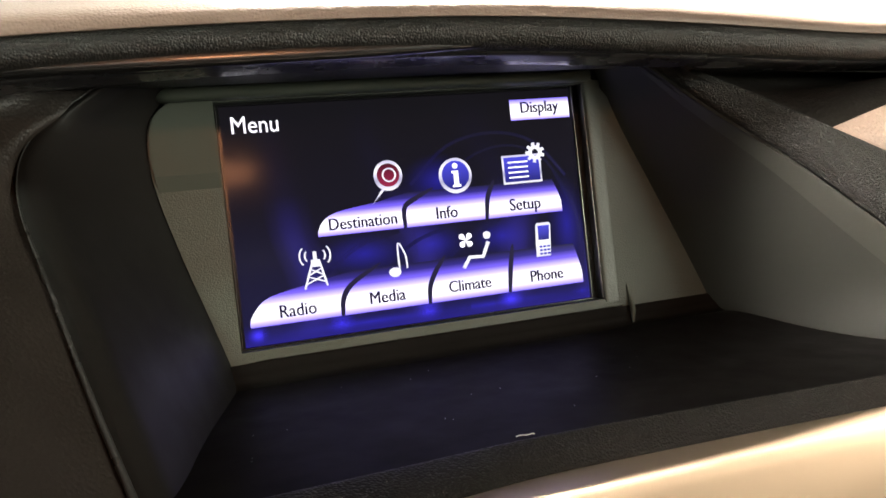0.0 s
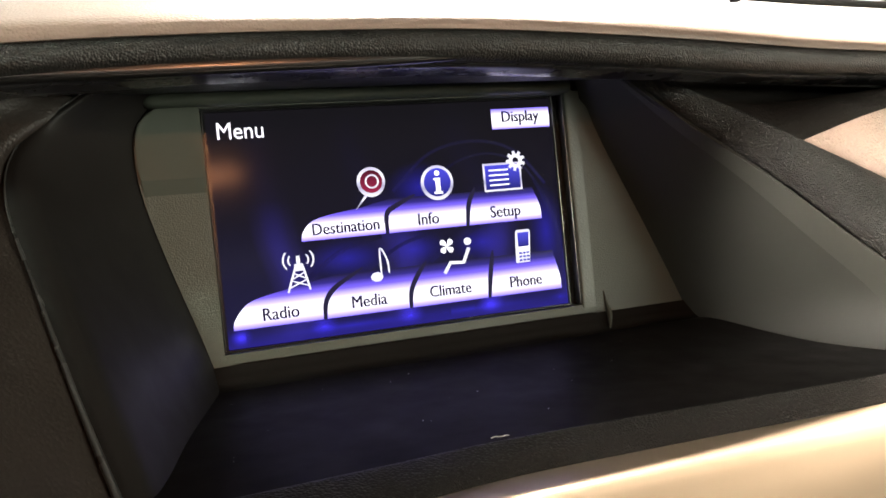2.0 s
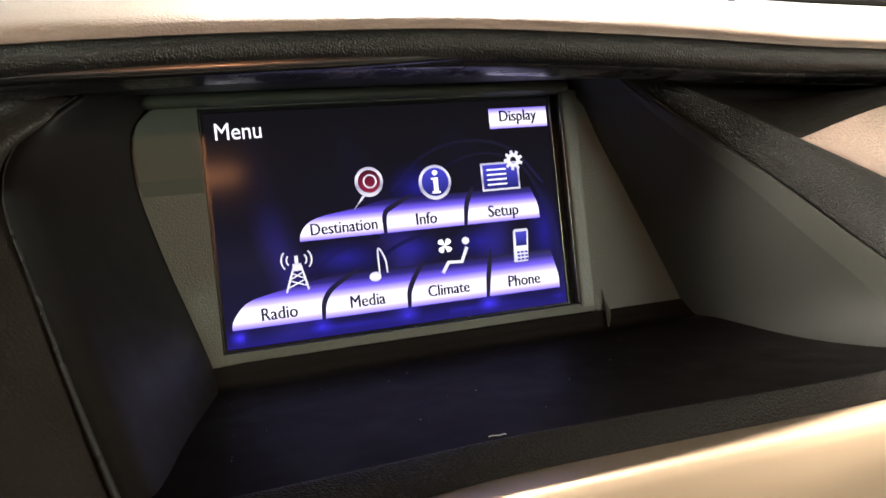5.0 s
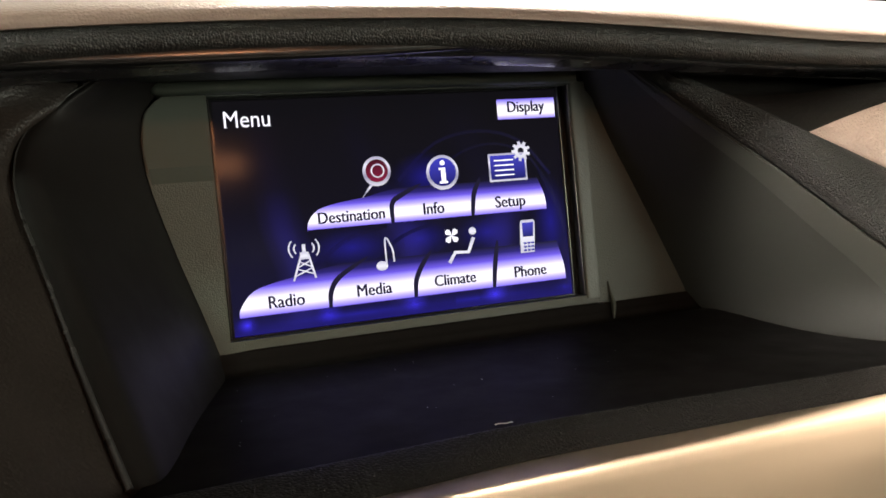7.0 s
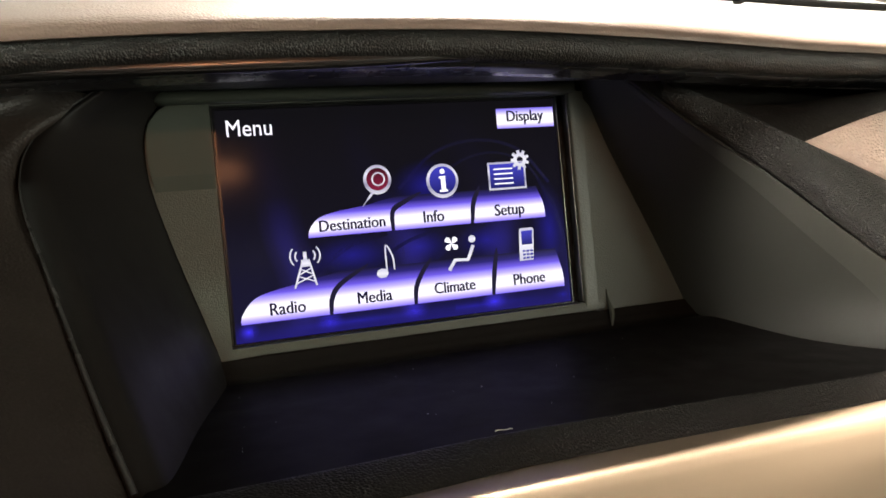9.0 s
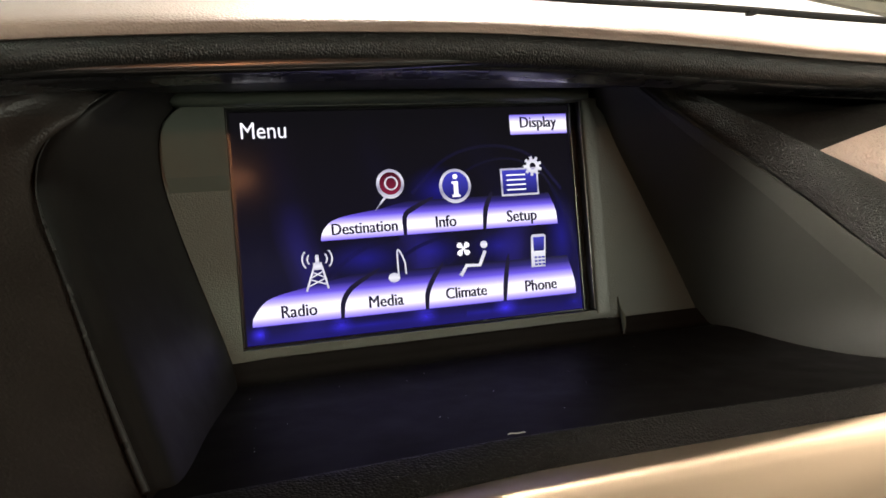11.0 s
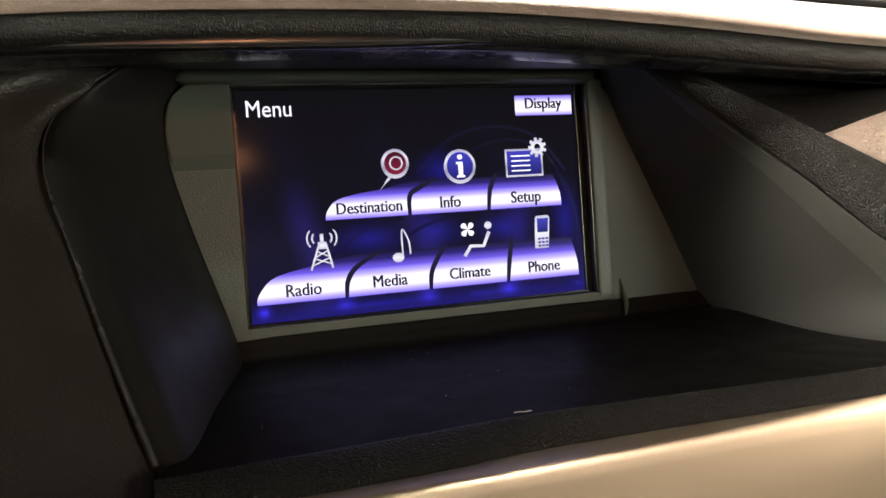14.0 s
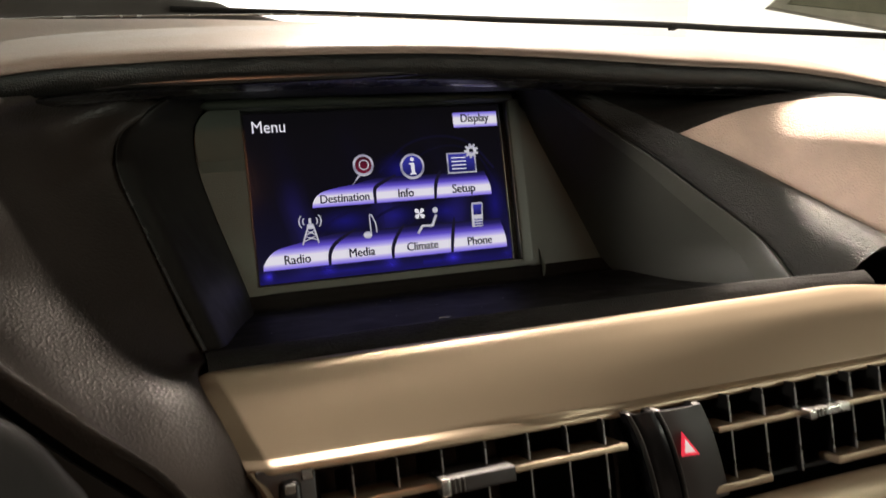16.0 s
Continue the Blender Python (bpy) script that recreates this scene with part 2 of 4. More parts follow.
WARN_WHITE = lit("lit_warning_white", [(0.0, (1.0, 0.75, 0.70)), (1.0, (1.0, 0.85, 0.8))], 1.2)


def soft_glow(name, colour, strength):
    """Light added to what lies behind it, strongest in the middle of the piece and nought at its rim."""
    m, nt, p, links = nodes_of(name)
    nt.nodes.remove(p)
    c = coords(nt)
    centre = nt.nodes.new("ShaderNodeVectorMath")
    centre.operation = "MULTIPLY_ADD"
    centre.inputs[1].default_value, centre.inputs[2].default_value = (2, 0, 2), (-1, 0, -1)
    links.new(c.outputs["Generated"], centre.inputs[0])
    ball = nt.nodes.new("ShaderNodeTexGradient")
    ball.gradient_type = "QUADRATIC_SPHERE"
    links.new(centre.outputs[0], ball.inputs["Vector"])
    power = nt.nodes.new("ShaderNodeMath")
    power.operation = "MULTIPLY"
    power.inputs[1].default_value = strength
    links.new(ball.outputs["Fac"], power.inputs[0])
    glow, clear, both = nt.nodes.new("ShaderNodeEmission"), nt.nodes.new("ShaderNodeBsdfTransparent"), nt.nodes.new("ShaderNodeAddShader")
    glow.inputs["Color"].default_value = (*colour, 1)
    links.new(power.outputs[0], glow.inputs["Strength"])
    links.new(glow.outputs[0], both.inputs[0])
    links.new(clear.outputs[0], both.inputs[1])
    links.new(both.outputs[0], nt.nodes["Material Output"].inputs["Surface"])
    return m


GLOW = soft_glow("blue_screen_glow", (0.05, 0.03, 1.0), 0.42)
FAINT_GLOW = soft_glow("faint_blue_screen_glow", (0.04, 0.03, 1.0), 0.09)
SWEEP = lit("lit_dim_blue_sweep", [(0.0, (0.007, 0.006, 0.036)), (1.0, (0.0055, 0.0048, 0.016))], 1.0)

# ---- building blocks ----
ORIGIN = {}


def thing(name, label, category, at=(0, 0, 0), group="", kind=""):
    """A top-level Empty at a place given in the display's axes."""
    ob = new(name)
    ob.empty_display_size = 0.02
    ob.location = SEAT @ Vector(at)
    ORIGIN[ob.name] = ob.location.copy()
    return tagged(ob, label, category, group, kind)


def part(name, bm, material, parent, label="", seated=True, smooth=True):
    """Links a bmesh, drawn in the display's axes, as one mesh under a thing or a part."""
    if seated:
        bm.transform(SEAT)
    root = ORIGIN.get(parent.name, Vector()) if parent else Vector()
    bm.transform(Matrix.Translation(-root))
    bmesh.ops.recalc_face_normals(bm, faces=bm.faces)
    me = bpy.data.meshes.new(name)
    bm.to_mesh(me)
    bm.free()
    if smooth:
        me.shade_smooth()
        me.set_sharp_from_angle(angle=radians(38))
    me.materials.append(material)
    ob = new(name, me)
    ob.parent = parent
    if parent:
        ORIGIN[ob.name] = root
    return tagged(ob, label)


def spline(points, n):
    """n + 1 points along a Catmull-Rom curve through the control points."""
    p = [Vector(q) for q in points]
    p = [2 * p[0] - p[1]] + p + [2 * p[-1] - p[-2]]
    spans, out = len(p) - 3, []
    for k in range(n + 1):
        u = k / n * spans
        i = min(int(u), spans - 1)
        t = u - i
        a, b, c, d = p[i:i + 4]
        out.append(0.5 * (2 * b + (c - a) * t + (2 * a - 5 * b + 4 * c - d) * t * t + (3 * b - a - 3 * c + d) * t ** 3))
    return out


EYE_SIDE = Vector((-0.12, -0.40, -0.01))


def grid(rows, thick=0.0):
    """A skin over rows of points, thickened on the side away from the cabin."""
    bm = bmesh.new()
    vs = [[bm.verts.new(p) for p in r] for r in rows]
    for r, s in zip(vs, vs[1:]):
        for a, b, c, d in zip(r, r[1:], s[1:], s):
            bm.faces.new((a, b, c, d))
    if thick:
        bm.normal_update()
        flip = 1 if sum(v.normal.dot((v.co - EYE_SIDE).normalized()) for v in bm.verts) > 0 else -1
        under = [[bm.verts.new(v.co + v.normal * thick * flip) for v in r] for r in vs]
        for r, s in zip(under, under[1:]):
            for a, b, c, d in zip(r, r[1:], s[1:], s):
                bm.faces.new((d, c, b, a))
        rim = vs[0] + [r[-1] for r in vs[1:]] + vs[-1][-2::-1] + [r[0] for r in vs[-2:0:-1]]
        low = under[0] + [r[-1] for r in under[1:]] + under[-1][-2::-1] + [r[0] for r in under[-2:0:-1]]
        for i in range(len(rim)):
            j = (i + 1) % len(rim)
            bm.faces.new((rim[i], low[i], low[j], rim[j]))
    return bm


def skin_rows(curves, nu, nv):
    rows = [spline(c, nu) for c in curves]
    across = [spline(col, nv) for col in zip(*rows)]
    return [list(r) for r in zip(*across)]


def loft(curves, nu=40, nv=16, thick=0.0):
    """A smooth skin through several control curves."""
    return grid(skin_rows(curves, nu, nv), thick)


def plate(outline, y0, y1, holes=()):
    """A flat plate from an (x, z) outline, between two depths."""
    bm = bmesh.new()
    front = [bm.verts.new((x, y0, z)) for x, z in outline]
    back = [bm.verts.new((x, y1, z)) for x, z in outline]
    bm.faces.new(front)
    bm.faces.new(back[::-1])
    n = len(front)
    for i in range(n):
        bm.faces.new((front[i], back[i], back[(i + 1) % n], front[(i + 1) % n]))
    return bm


def ring(outer, inner, y0, y1):
    """A flat plate between two (x, z) outlines of the same count."""
    bm = bmesh.new()
    loops = [[bm.verts.new((x, y, z)) for x, z in o] for y in (y0, y1) for o in (outer, inner)]
    n = len(outer)
    for a, b in ((0, 1), (1, 3), (3, 2), (2, 0)):
        for i in range(n):
            j = (i + 1) % n
            bm.faces.new((loops[a][i], loops[a][j], loops[b][j], loops[b][i]))
    return bm


def block(x0, x1, y0, y1, z0, z1, bevel=0.0, segments=2):
    bm = bmesh.new()
    bmesh.ops.create_cube(bm, size=1.0, matrix=Matrix.Translation(((x0 + x1) / 2, (y0 + y1) / 2, (z0 + z1) / 2)) @ Matrix.Diagonal((x1 - x0, y1 - y0, z1 - z0, 1)))
    if bevel:
        bmesh.ops.bevel(bm, geom=bm.edges[:], offset=bevel, segments=segments, affect="EDGES", profile=0.6)
    return bm


def tube(points, radius, sides=8, flat=1.0):
    """A round bar along points, with radius a number or one number a point."""
    bm = bmesh.new()
    pts = [Vector(p) for p in points]
    rs = radius if isinstance(radius, (list, tuple)) else [radius] * len(pts)
    loops = []
    for i, p in enumerate(pts):
        way = (pts[min(i + 1, len(pts) - 1)] - pts[max(i - 1, 0)]).normalized()
        side = way.cross(Vector((0, 1, 0)) if abs(way.y) < 0.9 else Vector((0, 0, 1))).normalized()
        up = side.cross(way)
        loops.append([bm.verts.new(p + rs[i] * (math.cos(a) * side + flat * math.sin(a) * up)) for a in (2 * math.pi * k / sides for k in range(sides))])
    for r, s in zip(loops, loops[1:]):
        for k in range(sides):
            bm.faces.new((r[k], r[(k + 1) % sides], s[(k + 1) % sides], s[k]))
    bm.faces.new(loops[0][::-1])
    bm.faces.new(loops[-1])
    return bm


def disc(cx, cz, r, n=28, sx=1.0):
    return [(cx + r * sx * math.cos(2 * math.pi * k / n), cz + r * math.sin(2 * math.pi * k / n)) for k in range(n)]


def strip(points, width):
    """The (x, z) outline of a bent bar along (x, z) points."""
    p = [Vector(q) for q in points]
    left, right = [], []
    for i, q in enumerate(p):
        way = (p[min(i + 1, len(p) - 1)] - p[max(i - 1, 0)]).normalized()
        off = Vector((-way.y, way.x)) * width / 2
        left.append(tuple(q + off))
        right.append(tuple(q - off))
    return left + right[::-1]


def merged(*bms):
    out = bmesh.new()
    for bm in bms:
        me = bpy.data.meshes.new("tmp")
        bm.to_mesh(me)
        bm.free()
        out.from_mesh(me)
        bpy.data.meshes.remove(me)
    return out


def words(text, x0, x1, z, y=0.0011, bold=0.0):
    """Raised lettering in the built-in font, from x0 to x1 on the baseline z."""
    cu = bpy.data.curves.new("tmp", "FONT")
    cu.body, cu.size, cu.extrude, cu.resolution_u, cu.offset = text, 1.0, 0.01, 3, bold
    ob = new("tmp", cu)
    bpy.context.view_layer.update()
    me = bpy.data.meshes.new_from_object(ob.evaluated_get(bpy.context.evaluated_depsgraph_get()))
    bpy.data.objects.remove(ob)
    bm = bmesh.new()
    bm.from_mesh(me)
    bpy.data.meshes.remove(me)
    lo, hi = min(v.co.x for v in bm.verts), max(v.co.x for v in bm.verts)
    k = (x1 - x0) / (hi - lo)
    for v in bm.verts:
        v.co = Vector((x0 + (v.co.x - lo) * k, y - v.co.z * 0.01, z + v.co.y * k * WORD_RISE))
    return bm


WORD_RISE = 1.12

# ---- hall round the car ----
def slab(name, lo, hi, material, label):
    bm = block(lo[0], hi[0], lo[1], hi[1], lo[2], hi[2])
    ob = part(name, bm, material, None, label, seated=False, smooth=False)
    return tagged(ob, category=name.split("_")[0], kind="structure")


slab("floor", (-7, -7, -0.2), (7, 9, 0.0), CONCRETE, "grey concrete floor of the bright hall")
slab("wall_north", (-7, 9.0, 0), (7, 9.2, 4), PAINT_WHITE, "bright white painted hall wall")
slab("wall_south", (-7, -7.2, 0), (7, -7.0, 4), PAINT_WHITE, "white painted hall wall")
slab("wall_east", (7.0, -7, 0), (7.2, 9, 4), PAINT_WHITE, "white painted hall wall")
slab("wall_west", (-7.2, -7, 0), (-7.0, 9, 4), PAINT_WHITE, "white painted hall wall")
slab("ceiling", (-7.2, -7.2, 4.0), (7.2, 9.2, 4.2), CEILING, "grey hall ceiling")
# the cabin's plain shell: doors below the windows, roof, rear wall, bulkhead
slab("wall_door_left", (-0.80, -2.2, 0.25), (-0.74, 0.30, 1.02), CABIN, "grey lined cabin door below its window")
slab("wall_door_right", (0.74, -2.2, 0.25), (0.80, 0.30, 1.02), CABIN, "grey lined cabin door below its window")
slab("wall_cabin_rear", (-0.80, -2.26, 0.25), (0.80, -2.2, 1.40), CABIN, "grey lined rear of the cabin below its window")
slab("wall_bulkhead", (-0.80, 0.30, 0.25), (0.80, 0.36, 1.00), CABIN, "dark bulkhead below the windscreen")
slab("ceiling_cabin", (-0.80, -2.26, 1.50), (0.80, -0.50, 1.56), CABIN, "grey cloth cabin headliner")
slab("floor_cabin", (-0.80, -2.26, 0.19), (0.80, 0.36, 0.25), CABIN, "grey carpeted cabin floor")

# windscreen: one raked pane with a black printed border and side pillars
windscreen = tagged(new("window_1"), "raked clear windscreen with black printed border", "window", kind="structure")
foot, head = Vector((0, 0.235, 1.075)), Vector((0, -0.50, 1.50))
bm = bmesh.new()
for dx, base in ((-0.72, foot), (0.72, foot), (0.66, head), (-0.66, head)):
    bm.verts.new((dx, base.y, base.z))
bm.faces.new(bm.verts[:])
bmesh.ops.solidify(bm, geom=bm.faces[:], thickness=0.005)
pane = part("pane", bm, GLASS, windscreen, "clear windscreen glass", seated=False, smooth=False)
pane.visible_shadow = False
part("window_frame", tube([(-0.78, 0.25, 1.04), (-0.72, -0.10, 1.30), (-0.69, -0.5, 1.53)], 0.035, 10), CABIN, windscreen, "grey pillar trim", seated=False)
part("window_frame", tube([(0.78, 0.25, 1.04), (0.72, -0.10, 1.30), (0.69, -0.5, 1.53)], 0.035, 10), CABIN, windscreen, "grey pillar trim", seated=False)

# ---- dashboard ----
LIP = [(-0.62, -0.03), (-0.42, 0.012), (-0.30, 0.041), (-0.2067, 0.0578), (-0.1575, 0.0622), (-0.104, 0.0645), (-0.045, 0.0656), (0.0138, 0.0652), (0.090, 0.0612), (0.1785, 0.0577), (0.2858, 0.0566), (0.394, 0.0481), (0.50, 0.025), (0.62, 0.0), (0.76, -0.02)]
BASE = [(-0.62, 0.150), (-0.42, 0.166), (-0.30, 0.1695), (-0.2067, 0.1697), (-0.1575, 0.170), (-0.104, 0.170), (-0.045, 0.1685), (0.0138, 0.166), (0.090, 0.162), (0.1785, 0.158), (0.2858, 0.1535), (0.394, 0.150), (0.50, 0.142), (0.62, 0.135), (0.76, 0.126)]


def set_back(x):
    """How far the hood's edge falls back on the passenger's side."""
    return 0.045 * max(0.0, min(1.0, (x - 0.12) / 0.27)) ** 1.15


def recede(x, y):
    """How much further the front of the hood draws back, and rises, beside the passenger's pad."""
    u = max(0.0, min(1.0, (x - 0.13) / 0.085))
    return u * u * (3 - 2 * u) * max(0.0, min(1.0, (-0.0115 - y) / 0.07))


def along(profile, pts=LIP):
    """Curves across the car: the lip's line shifted to each (depth, rise) of a profile."""
    return [[(x, y + set_back(x) + 0.012 * recede(x, y), z + dz + 0.0025 * recede(x, y)) for x, z in pts] for y, dz in profile]


dash = thing("dashboard", "tan and black leather-grained car dashboard with a hooded display recess", "dashboard", (0, -0.05, -0.2))
part("top_pad", loft(along([(-0.0887, -0.0004), (-0.0880, 0.0022), (-0.0800, 0.0070), (-0.0515, 0.0201), (-0.0115, 0.0358), (0.012, 0.0392), (0.022, 0.0345)]), 90, 30, -0.004), TAN, dash, "tan leather-grained upper pad")
rear = [[(x, y, (1 - k) * (zl + 0.033) + k * zb) for (x, zl), (_, zb) in zip(LIP, BASE)] for y, k in ((0.018, 0.0), (0.06, 0.27), (0.11, 0.58), (0.15, 0.85), (0.190, 1.03))]
part("rear_panel", loft(rear, 80, 14, 0.004), REAR_TAUPE, dash, "taupe panel below the windscreen")
part("hood_lip", loft(along([(-0.0862, 0.0016), (-0.0890, 0.0012), (-0.0918, -0.0004), (-0.0938, -0.0028), (-0.0945, -0.0052), (-0.0941, -0.0074), (-0.0931, -0.0091), (-0.0916, -0.0108), (-0.0895, -0.0120), (-0.0865, -0.0122)]), 120, 24, 0.003), BLACK_LIP, dash, "black grained rolled edge of the hood")
UNDER = [(x, z) for x, z in LIP if -0.25 < x < 0.45]
edge = ((-0.0895, -0.0080), (-0.0914, -0.0084), (-0.0924, -0.0090), (-0.0926, -0.0102), (-0.0925, -0.0117), (-0.0920, -0.0130), (-0.0906, -0.0138), (-0.0885, -0.0138))
fade = lambda x: max(0.02, min(1.0, (0.07 - x) / 0.12, (x + 0.19) / 0.05))
part("lip_edge", loft([[(x, y + set_back(x) + 0.012 * recede(x, y) + 0.0022 * (1 - fade(x)), z + 0.0025 * recede(x, y) - 0.0088 + (dz + 0.0088) * fade(x)) for x, z in UNDER if x < 0.10] for y, dz in edge], 120, 28, 0.001), STREAK, dash, "smooth gloss black edge below the hood lip")
part("hood_underside", loft(along(((-0.0880, -0.0119), (-0.0870, -0.0125), (-0.0850, -0.0127), (-0.0770, -0.0126), (-0.0700, -0.0120), (-0.0690, -0.0116), (-0.0686, -0.0105), (-0.0690, -0.0080)), UNDER), 120, 36, 0.001), UNDERSIDE, dash, "smooth black underside of the hood")
back_strip = [[(x, y + k * (set_back(x) + 0.012 * recede(x, -0.09)), rise + k * (z - 0.0656)) for x, z in UNDER] for y, rise, k in ((-0.0700, 0.0546, 1.0), (-0.0680, 0.0543, 1.0), (-0.055, 0.0556, 0.75), (-0.038, 0.0574, 0.45), (-0.020, 0.0595, 0.2), (-0.012, 0.0606, 0.1), (-0.004, 0.0640, 0.0))]
part("hood_back_strip", loft(back_strip, 90, 24, 0.001), BLACK_GRAIN, dash, "black grained strip behind the hood")

# the recess: left wall, right wall with its rim painted paler as lit, tray
PLATE_L = [(-0.0955, -0.0600), (-0.1007, -0.0419), (-0.1095, -0.0133), (-0.1169, 0.0147), (-0.1190, 0.0297), (-0.1186, 0.0421), (-0.1159, 0.0500), (-0.1050, 0.0640)]
RIM_L = [(-0.1306, -0.1263, -0.0782), (-0.1413, -0.1051, -0.0482), (-0.1524, -0.0807, -0.0139), (-0.1600, -0.0640, 0.0095), (-0.1616, -0.0542, 0.0235), (-0.1589, -0.0462, 0.0348), (-0.1510, -0.0387, 0.0454), (-0.1313, -0.0326, 0.0600)]
lower_back = [(-0.092, -0.006, -0.078)] + [(x, -0.003, z) for x, z in PLATE_L]
lower_rim = [(-0.1285, -0.134, -0.088)] + RIM_L
mid = [tuple(0.45 * Vector(a) + 0.55 * Vector(b) + Vector((0.004, 0, 0))) for a, b in zip(lower_back, lower_rim)]
band = [tuple(Vector(b) + Vector((0.0040, -0.0002, 0.0003))) for b in lower_rim]
near = [tuple(Vector(b) + Vector((0.0088, 0.0030, 0.0008))) for b in lower_rim]
turn = [tuple(0.10 * Vector(a) + 0.90 * Vector(b) + Vector((0.0094, 0.004, 0))) for a, b in zip(lower_back, lower_rim)]
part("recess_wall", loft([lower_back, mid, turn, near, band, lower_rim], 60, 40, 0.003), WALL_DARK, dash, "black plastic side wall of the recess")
part("recess_edge", tube(spline(RIM_L, 60), [0.0013 - 0.0010 * min(1.0, k / 28) for k in range(61)], 10), SATIN_EDGE, dash, "shiny black moulded edge")

EDGE_R = [(0.0945, -0.003, 0.070), (0.0985, -0.003, 0.060), (0.108, -0.003, 0.033), (0.122, -0.003, 0.003), (0.137, -0.003, -0.029), (0.150, -0.003, -0.058), (0.158, -0.003, -0.078), (0.163, -0.003, -0.095)]
RIM_R = [(0.0995, -0.0210, 0.0700), (0.1085, -0.0290, 0.0590), (0.1300, -0.0478, 0.0320), (0.1580, -0.0700, 0.0012), (0.1795, -0.0904, -0.0275), (0.2010, -0.1115, -0.0573), (0.2065, -0.1290, -0.0830), (0.2085, -0.1370, -0.1000)]
wall_r = []
for a, b in zip(EDGE_R, RIM_R):
    a, b = Vector(a), Vector(b)
    wall_r.append([a, a.lerp(b, 0.42), a.lerp(b, 0.72), a.lerp(b, 0.84), a.lerp(b, 0.92) + Vector((0.0004, -0.0012, 0.0010)), b + Vector((0.0008, 0.0006, -0.0006))])
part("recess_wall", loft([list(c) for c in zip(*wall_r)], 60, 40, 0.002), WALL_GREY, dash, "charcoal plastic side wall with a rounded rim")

LIFT = Vector((-0.45, -0.60, 0.65))
rim_rows = []
for a, b in zip(EDGE_R, RIM_R):
    a, b = Vector(a), Vector(b)
    rim_rows.append([a.lerp(b, 0.820) + 0.0001 * LIFT, a.lerp(b, 0.850) + 0.0009 * LIFT, a.lerp(b, 0.89) + 0.0021 * LIFT, a.lerp(b, 0.94) + 0.0029 * LIFT, a.lerp(b, 0.98) + 0.0024 * LIFT, b])
part("recess_rim", loft([list(c) for c in zip(*rim_rows)], 60, 30, 0.001), RIM, dash, "rounded rim of the recess, painted paler where light falls")

SEAM = [(-0.1310, -0.1405, -0.0780), (-0.098, -0.1405, -0.0777), (-0.055, -0.1388, -0.0776), (-0.014, -0.1366, -0.0776), (0.046, -0.1408, -0.0776), (0.1035, -0.1465, -0.0776), (0.150, -0.1490, -0.0779), (0.23, -0.1560, -0.0800)]
ACROSS = [max(0.0, min(1.0, (p[0] + 0.128) / 0.336)) for p in SEAM]
tray_rows = [[(-0.0965 + 0.252 * k, -0.0045, -0.0598) for k in ACROSS],
             [(-0.0965 + 0.253 * k, -0.0062, -0.0645) for k in ACROSS],
             [(-0.097 + 0.254 * k, -0.0090, -0.0692) for k in ACROSS],
             [(-0.098 + 0.260 * k, -0.0190, -0.0706) for k in ACROSS],
             [(-0.110 + 0.300 * k, -0.0700, -0.0735 - 0.0085 * k ** 3) for k in ACROSS],
             [(p[0], p[1] + 0.0014, p[2] - 0.0008 - 0.0060 * max(0.0, k - 0.5) * 2) for p, k in zip(SEAM, ACROSS)]]
part("tray", loft(tray_rows, 40, 40, 0.002), TRAY, dash, "smooth black tray floor")
ledge = [[tuple(Vector(p) + Vector((0, dy * (1 + 0.6 * max(0.0, min(1.0, -p[0] / 0.06)) - 0.32 * max(0.0, min(1.0, (p[0] - 0.04) / 0.12))) if dy < -0.003 else dy, dz))) for p in SEAM] for dy, dz in ((0.0006, -0.0040), (0.0, -0.0004), (-0.0009, 0.0004), (-0.0040, -0.0012), (-0.0080, -0.0040), (-0.0112, -0.0076), (-0.0122, -0.0120))]
part("front_ledge", loft(ledge, 80, 24, 0.002), LEDGE_GRAIN, dash, "black grained ledge in front of the tray")

# the leather band beside the recess, and the passenger's side pad
UPPER = [(0.1080, -0.0200, 0.0690), (0.1290, -0.0340, 0.0530), (0.1520, -0.0560, 0.0355), (0.1690, -0.0765, 0.0180), (0.2085, -0.0854, -0.0036), (0.2420, -0.1035, -0.0295), (0.3000, -0.1370, -0.0760)]
START = [tuple(Vector(p) + Vector((0.0026, 0.0005, 0.0018))) for p in RIM_R]
SWELL = [tuple(0.5 * Vector(a) + 0.5 * Vector(b) + (Vector(a) - Vector(b)).length * Vector((0.02, -0.15, 0.11))) for a, b in zip(START, UPPER)]
SINK = [tuple(Vector(p) + Vector((0.001, 0.014, -0.002))) for p in START]
TURN = [tuple(Vector(p) + Vector((0.003, 0.020, -0.004))) for p in UPPER]
part("side_band", loft([SINK, START, SWELL, UPPER, TURN], 60, 24, 0.002), BLACK_GRAIN, dash, "black leather-grained band beside the recess")
